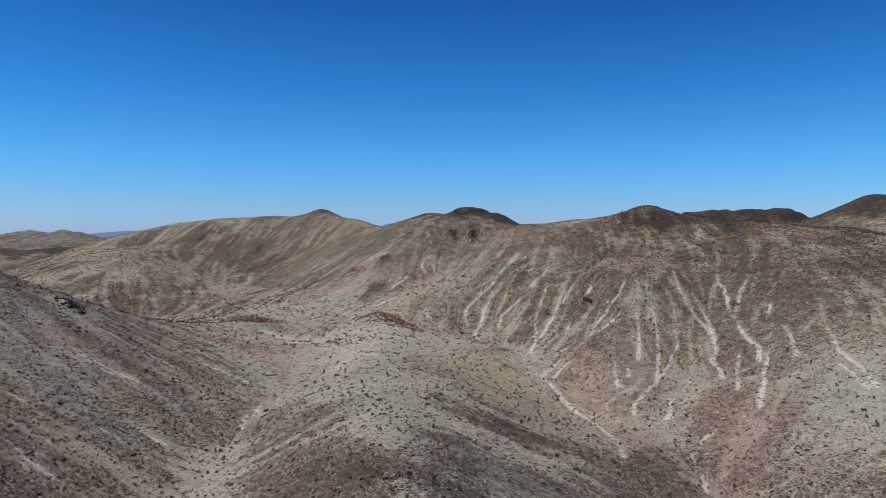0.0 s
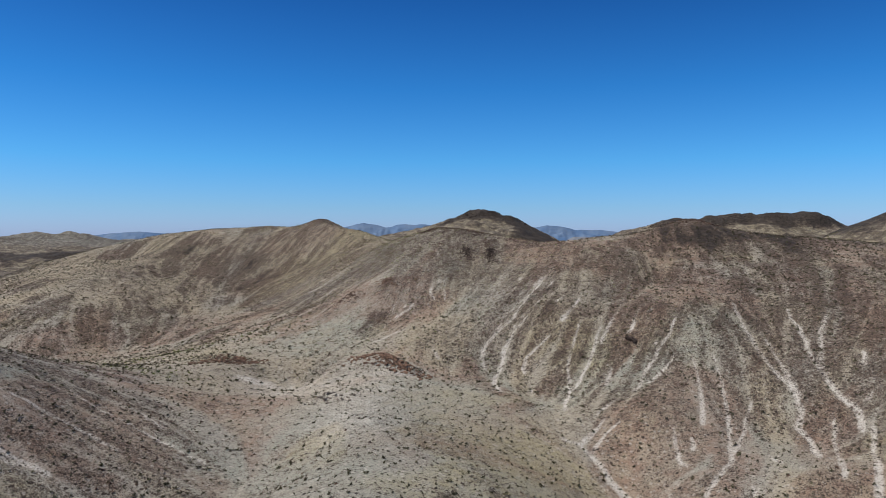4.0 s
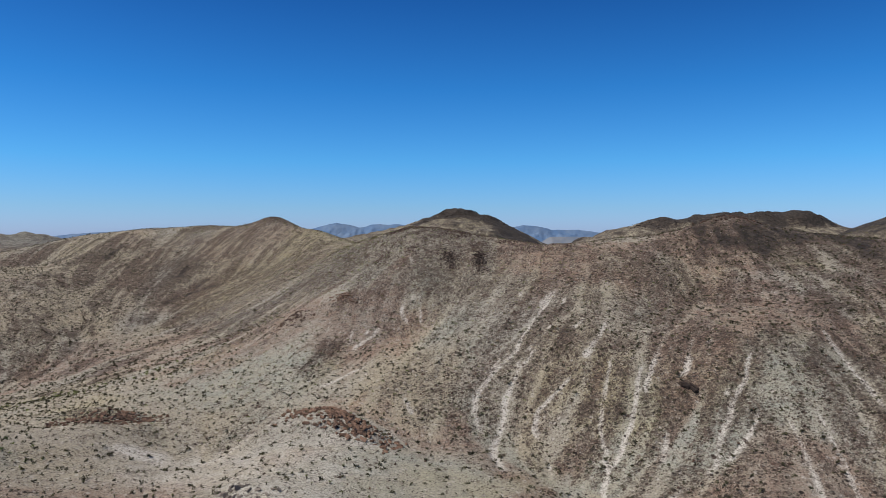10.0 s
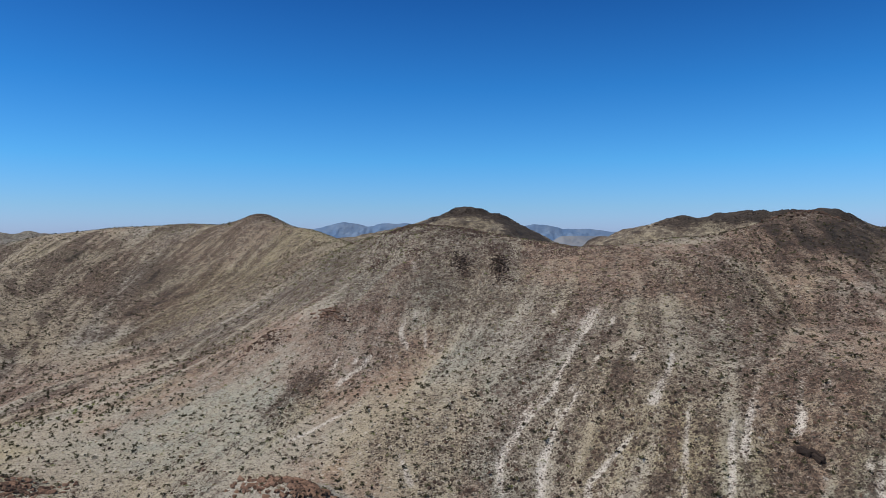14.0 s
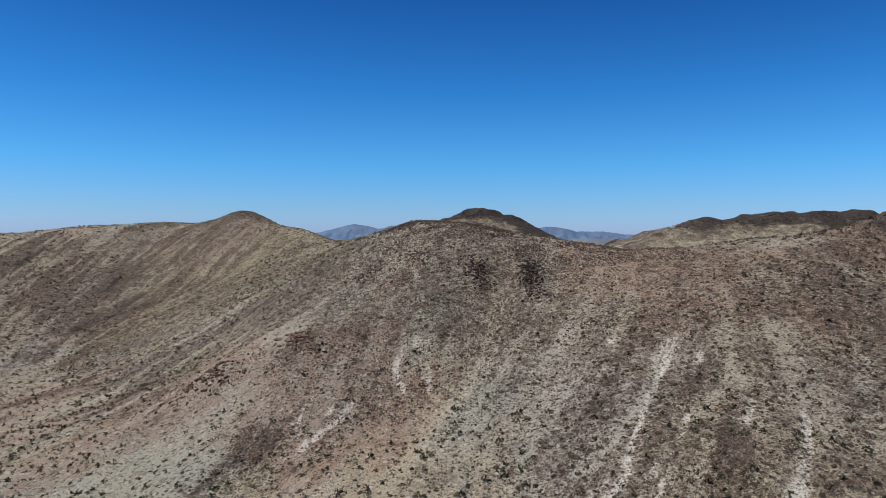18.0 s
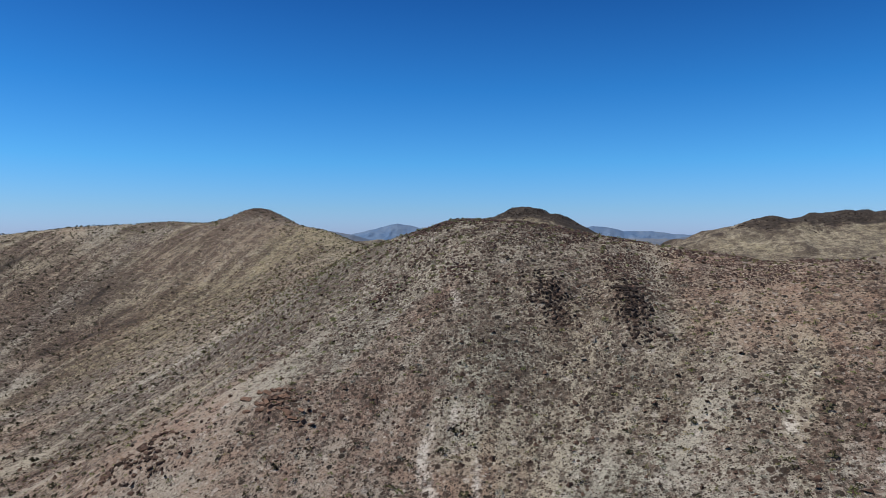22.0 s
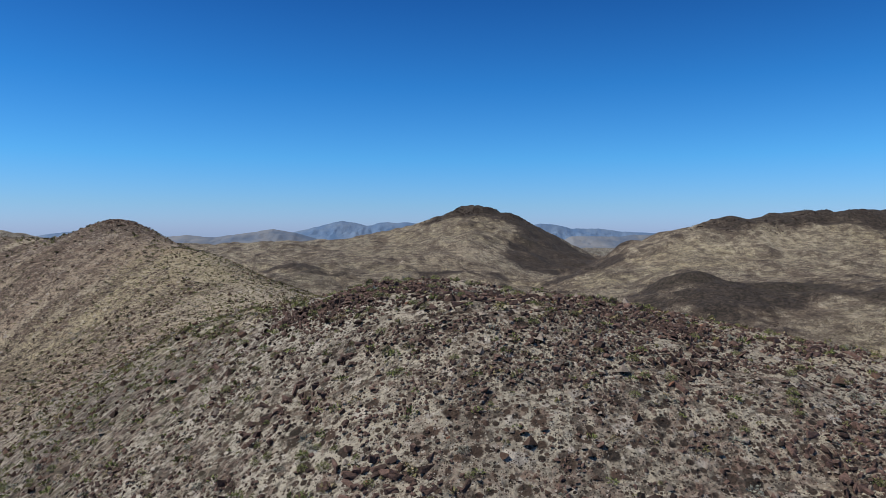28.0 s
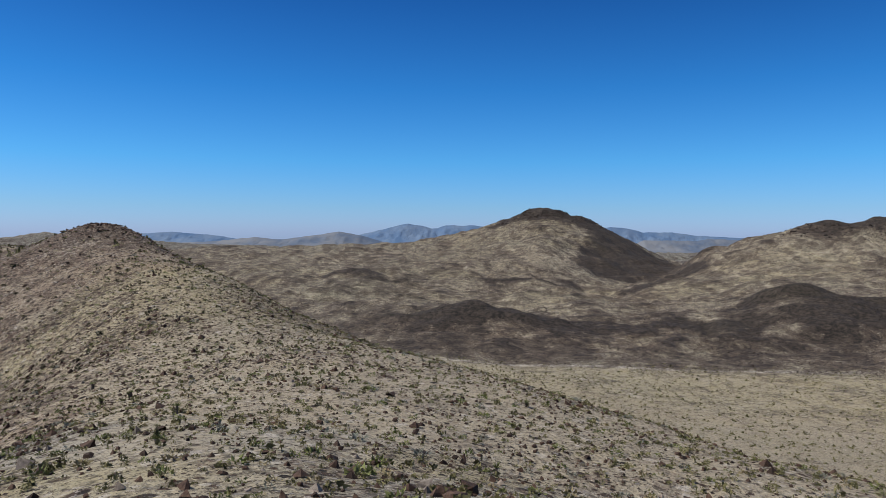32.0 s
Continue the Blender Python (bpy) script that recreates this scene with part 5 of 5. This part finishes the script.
for i, (px, py, long, wide, turn) in enumerate(((-14, 441, 7, 3, 30), (-3, 447, 6, 3, -10), (23, 446, 7, 3, 15), (31, 437, 6, 4, -30), (11, 439, 6, 3, 60), (-9, 431, 7, 3, -20), (17, 431, 6, 4, 40), (36, 446, 7, 3, 0), (-22, 433, 5, 3, 10), (2, 455, 8, 2.5, 5))):
    outcrop("cluster of broken red-brown rock on the hilltop", px, py, 0.7 * long, 0.8 * wide, turn, 75, 0.12, 0.4, 62, RED_BROWN, 30 + i, turn + 20)

outcrop("jumble of jagged red-brown rock along the hilltop", -5, 450, 14, 3.5, -14, 320, 0.08, 0.24, 64, RED_BROWN, 51, 20)


# ---- boulders nearest the way ----
r = np.random.RandomState(77)
stones = [mesh_from("boulder", v, f, RED_BROWN) for v, f in LARGE] + [mesh_from("boulder", v, f, RUSTY) for v, f in LARGE[:2]] + [mesh_from("boulder", v, f, GREY_STONE) for v, f in LARGE[2:4]]
bx, by = r.normal(4, 26, 260), 456 - np.abs(r.normal(0, 26, 260))
bz = height_at(bx, by)
for a, b, h in zip(bx, by, bz):
    k = float(np.clip(np.exp(r.randn() * 0.45 - 1.65), 0.11, 0.3))
    ob = new("boulder", stones[r.randint(len(stones))])
    ob.matrix_world = Matrix.Translation((a, b, h + 0.12 * k)) @ pose(0, 0, 0, r.randn() * 18, r.randn() * 18, r.uniform(0, 360)) @ Matrix.Diagonal((k, k, k * 0.9, 1))
    tagged(ob, "angular brown boulder lying on the stony hilltop", "boulder", "boulders on the hilltop")


# ---- shrubs and yuccas nearest the way ----
def stem_mesh(seed):
    bm = bmesh.new()
    q = np.random.RandomState(seed)
    for i in range(7):
        d = Vector((q.randn() * 0.5, q.randn() * 0.5, 1.0)).normalized()
        m = Matrix.Translation(d * 0.33) @ d.to_track_quat("Z", "Y").to_matrix().to_4x4()
        bmesh.ops.create_cone(bm, cap_ends=False, segments=4, radius1=0.035, radius2=0.012, depth=0.72, matrix=m)
    me = bpy.data.meshes.new("stem")
    bm.to_mesh(me)
    bm.free()
    me.materials.append(BARK)
    return me


def shrub(label, leaves, leaf, high, spiky, mat, seed):
    ob = tagged(new("shrub"), label, "shrub", "shrubs on the hilltop")
    part("stem", stem_mesh(seed), ob, Matrix())
    part("foliage", mesh_from("foliage", *bush_shape(seed, leaves, leaf, high, spiky), mat), ob, Matrix())
    return ob


kinds = [shrub("green creosote shrub growing among stones", 460, 0.075, 0.95, 0.3, GREEN_LEAF, 91), shrub("green creosote shrub growing among stones", 420, 0.08, 1.0, 0.3, GREEN_LEAF, 92),
         shrub("silver-grey rounded bush growing among stones", 400, 0.075, 0.7, 0.2, PALE_LEAF, 93), shrub("dark olive scrub bush on stony ground", 320, 0.09, 0.8, 0.3, OLIVE_LEAF, 94),
         shrub("yellow dry grass tuft on stony ground", 200, 0.12, 0.8, 1.4, DRY_LEAF, 95)]
sx, sy = np.concatenate([r.uniform(-62, 45, 150), r.uniform(-48, -8, 90), r.uniform(-22, 34, 130)]), np.concatenate([r.uniform(408, 530, 150), r.uniform(428, 470, 90), r.uniform(432, 463, 130)])
sz = height_at(sx, sy)
for i, (a, b, h) in enumerate(zip(sx, sy, sz)):
    k = float(r.uniform(0.26, 0.62))
    m = pose(a, b, h - 0.02, 0, 0, r.uniform(0, 360))
    ob = kinds[i] if i < 5 else copy_thing(kinds[r.choice(5, p=(0.36, 0.3, 0.14, 0.1, 0.1))], m)
    ob.matrix_world = m
    ob.scale = (k, k, k)


def blade_mesh(seed, n=46):
    q = np.random.RandomState(seed)
    d = q.randn(n, 3)
    d[:, 2] = np.abs(d[:, 2]) + 0.1
    d /= np.linalg.norm(d, axis=1)[:, None]
    side = np.cross(d, q.randn(n, 3))
    side /= np.linalg.norm(side, axis=1)[:, None]
    long = q.uniform(0.35, 0.55, (n, 1))
    v = np.stack([d * 0.04 - side * 0.022, d * 0.04 + side * 0.022, d * long], 1).reshape(-1, 3)
    return v, np.arange(3 * n).reshape(-1, 3)


def yucca(seed):
    q = np.random.RandomState(seed)
    ob = tagged(new("yucca"), "spiky dark green yucca on open desert ground", "yucca", "yuccas on the slopes")
    for j in range(1 + seed % 3):
        high = q.uniform(0.3, 0.75)
        lean = pose(q.uniform(-0.15, 0.15), q.uniform(-0.15, 0.15), 0, q.randn() * 9, q.randn() * 9, 0)
        bm = bmesh.new()
        bmesh.ops.create_cone(bm, cap_ends=True, segments=7, radius1=0.13, radius2=0.09, depth=high, matrix=Matrix.Translation((0, 0, high / 2 - 0.08)))
        me = bpy.data.meshes.new("trunk")
        bm.to_mesh(me)
        bm.free()
        me.materials.append(BARK)
        trunk = part("trunk", me, ob, lean)
        part("leaf_rosette", mesh_from("leaf_rosette", *blade_mesh(seed * 7 + j), SCRUB_LEAF if j % 2 else GREEN_LEAF), trunk, Matrix.Translation((0, 0, high - 0.1)))
    return ob


plants = [yucca(i) for i in range(1, 6)]
yx = np.concatenate([r.uniform(-105, -5, 26), r.uniform(-60, 40, 16), r.uniform(-130, -90, 6)])
yy = np.concatenate([r.uniform(285, 335, 26), r.uniform(475, 560, 16), r.uniform(330, 350, 6)])
yz = height_at(yx, yy)
for i, (a, b, h) in enumerate(zip(yx, yy, yz)):
    m = pose(a, b, h, 0, 0, r.uniform(0, 360))
    ob = plants[i] if i < 5 else copy_thing(plants[r.randint(5)], m)
    ob.matrix_world = m
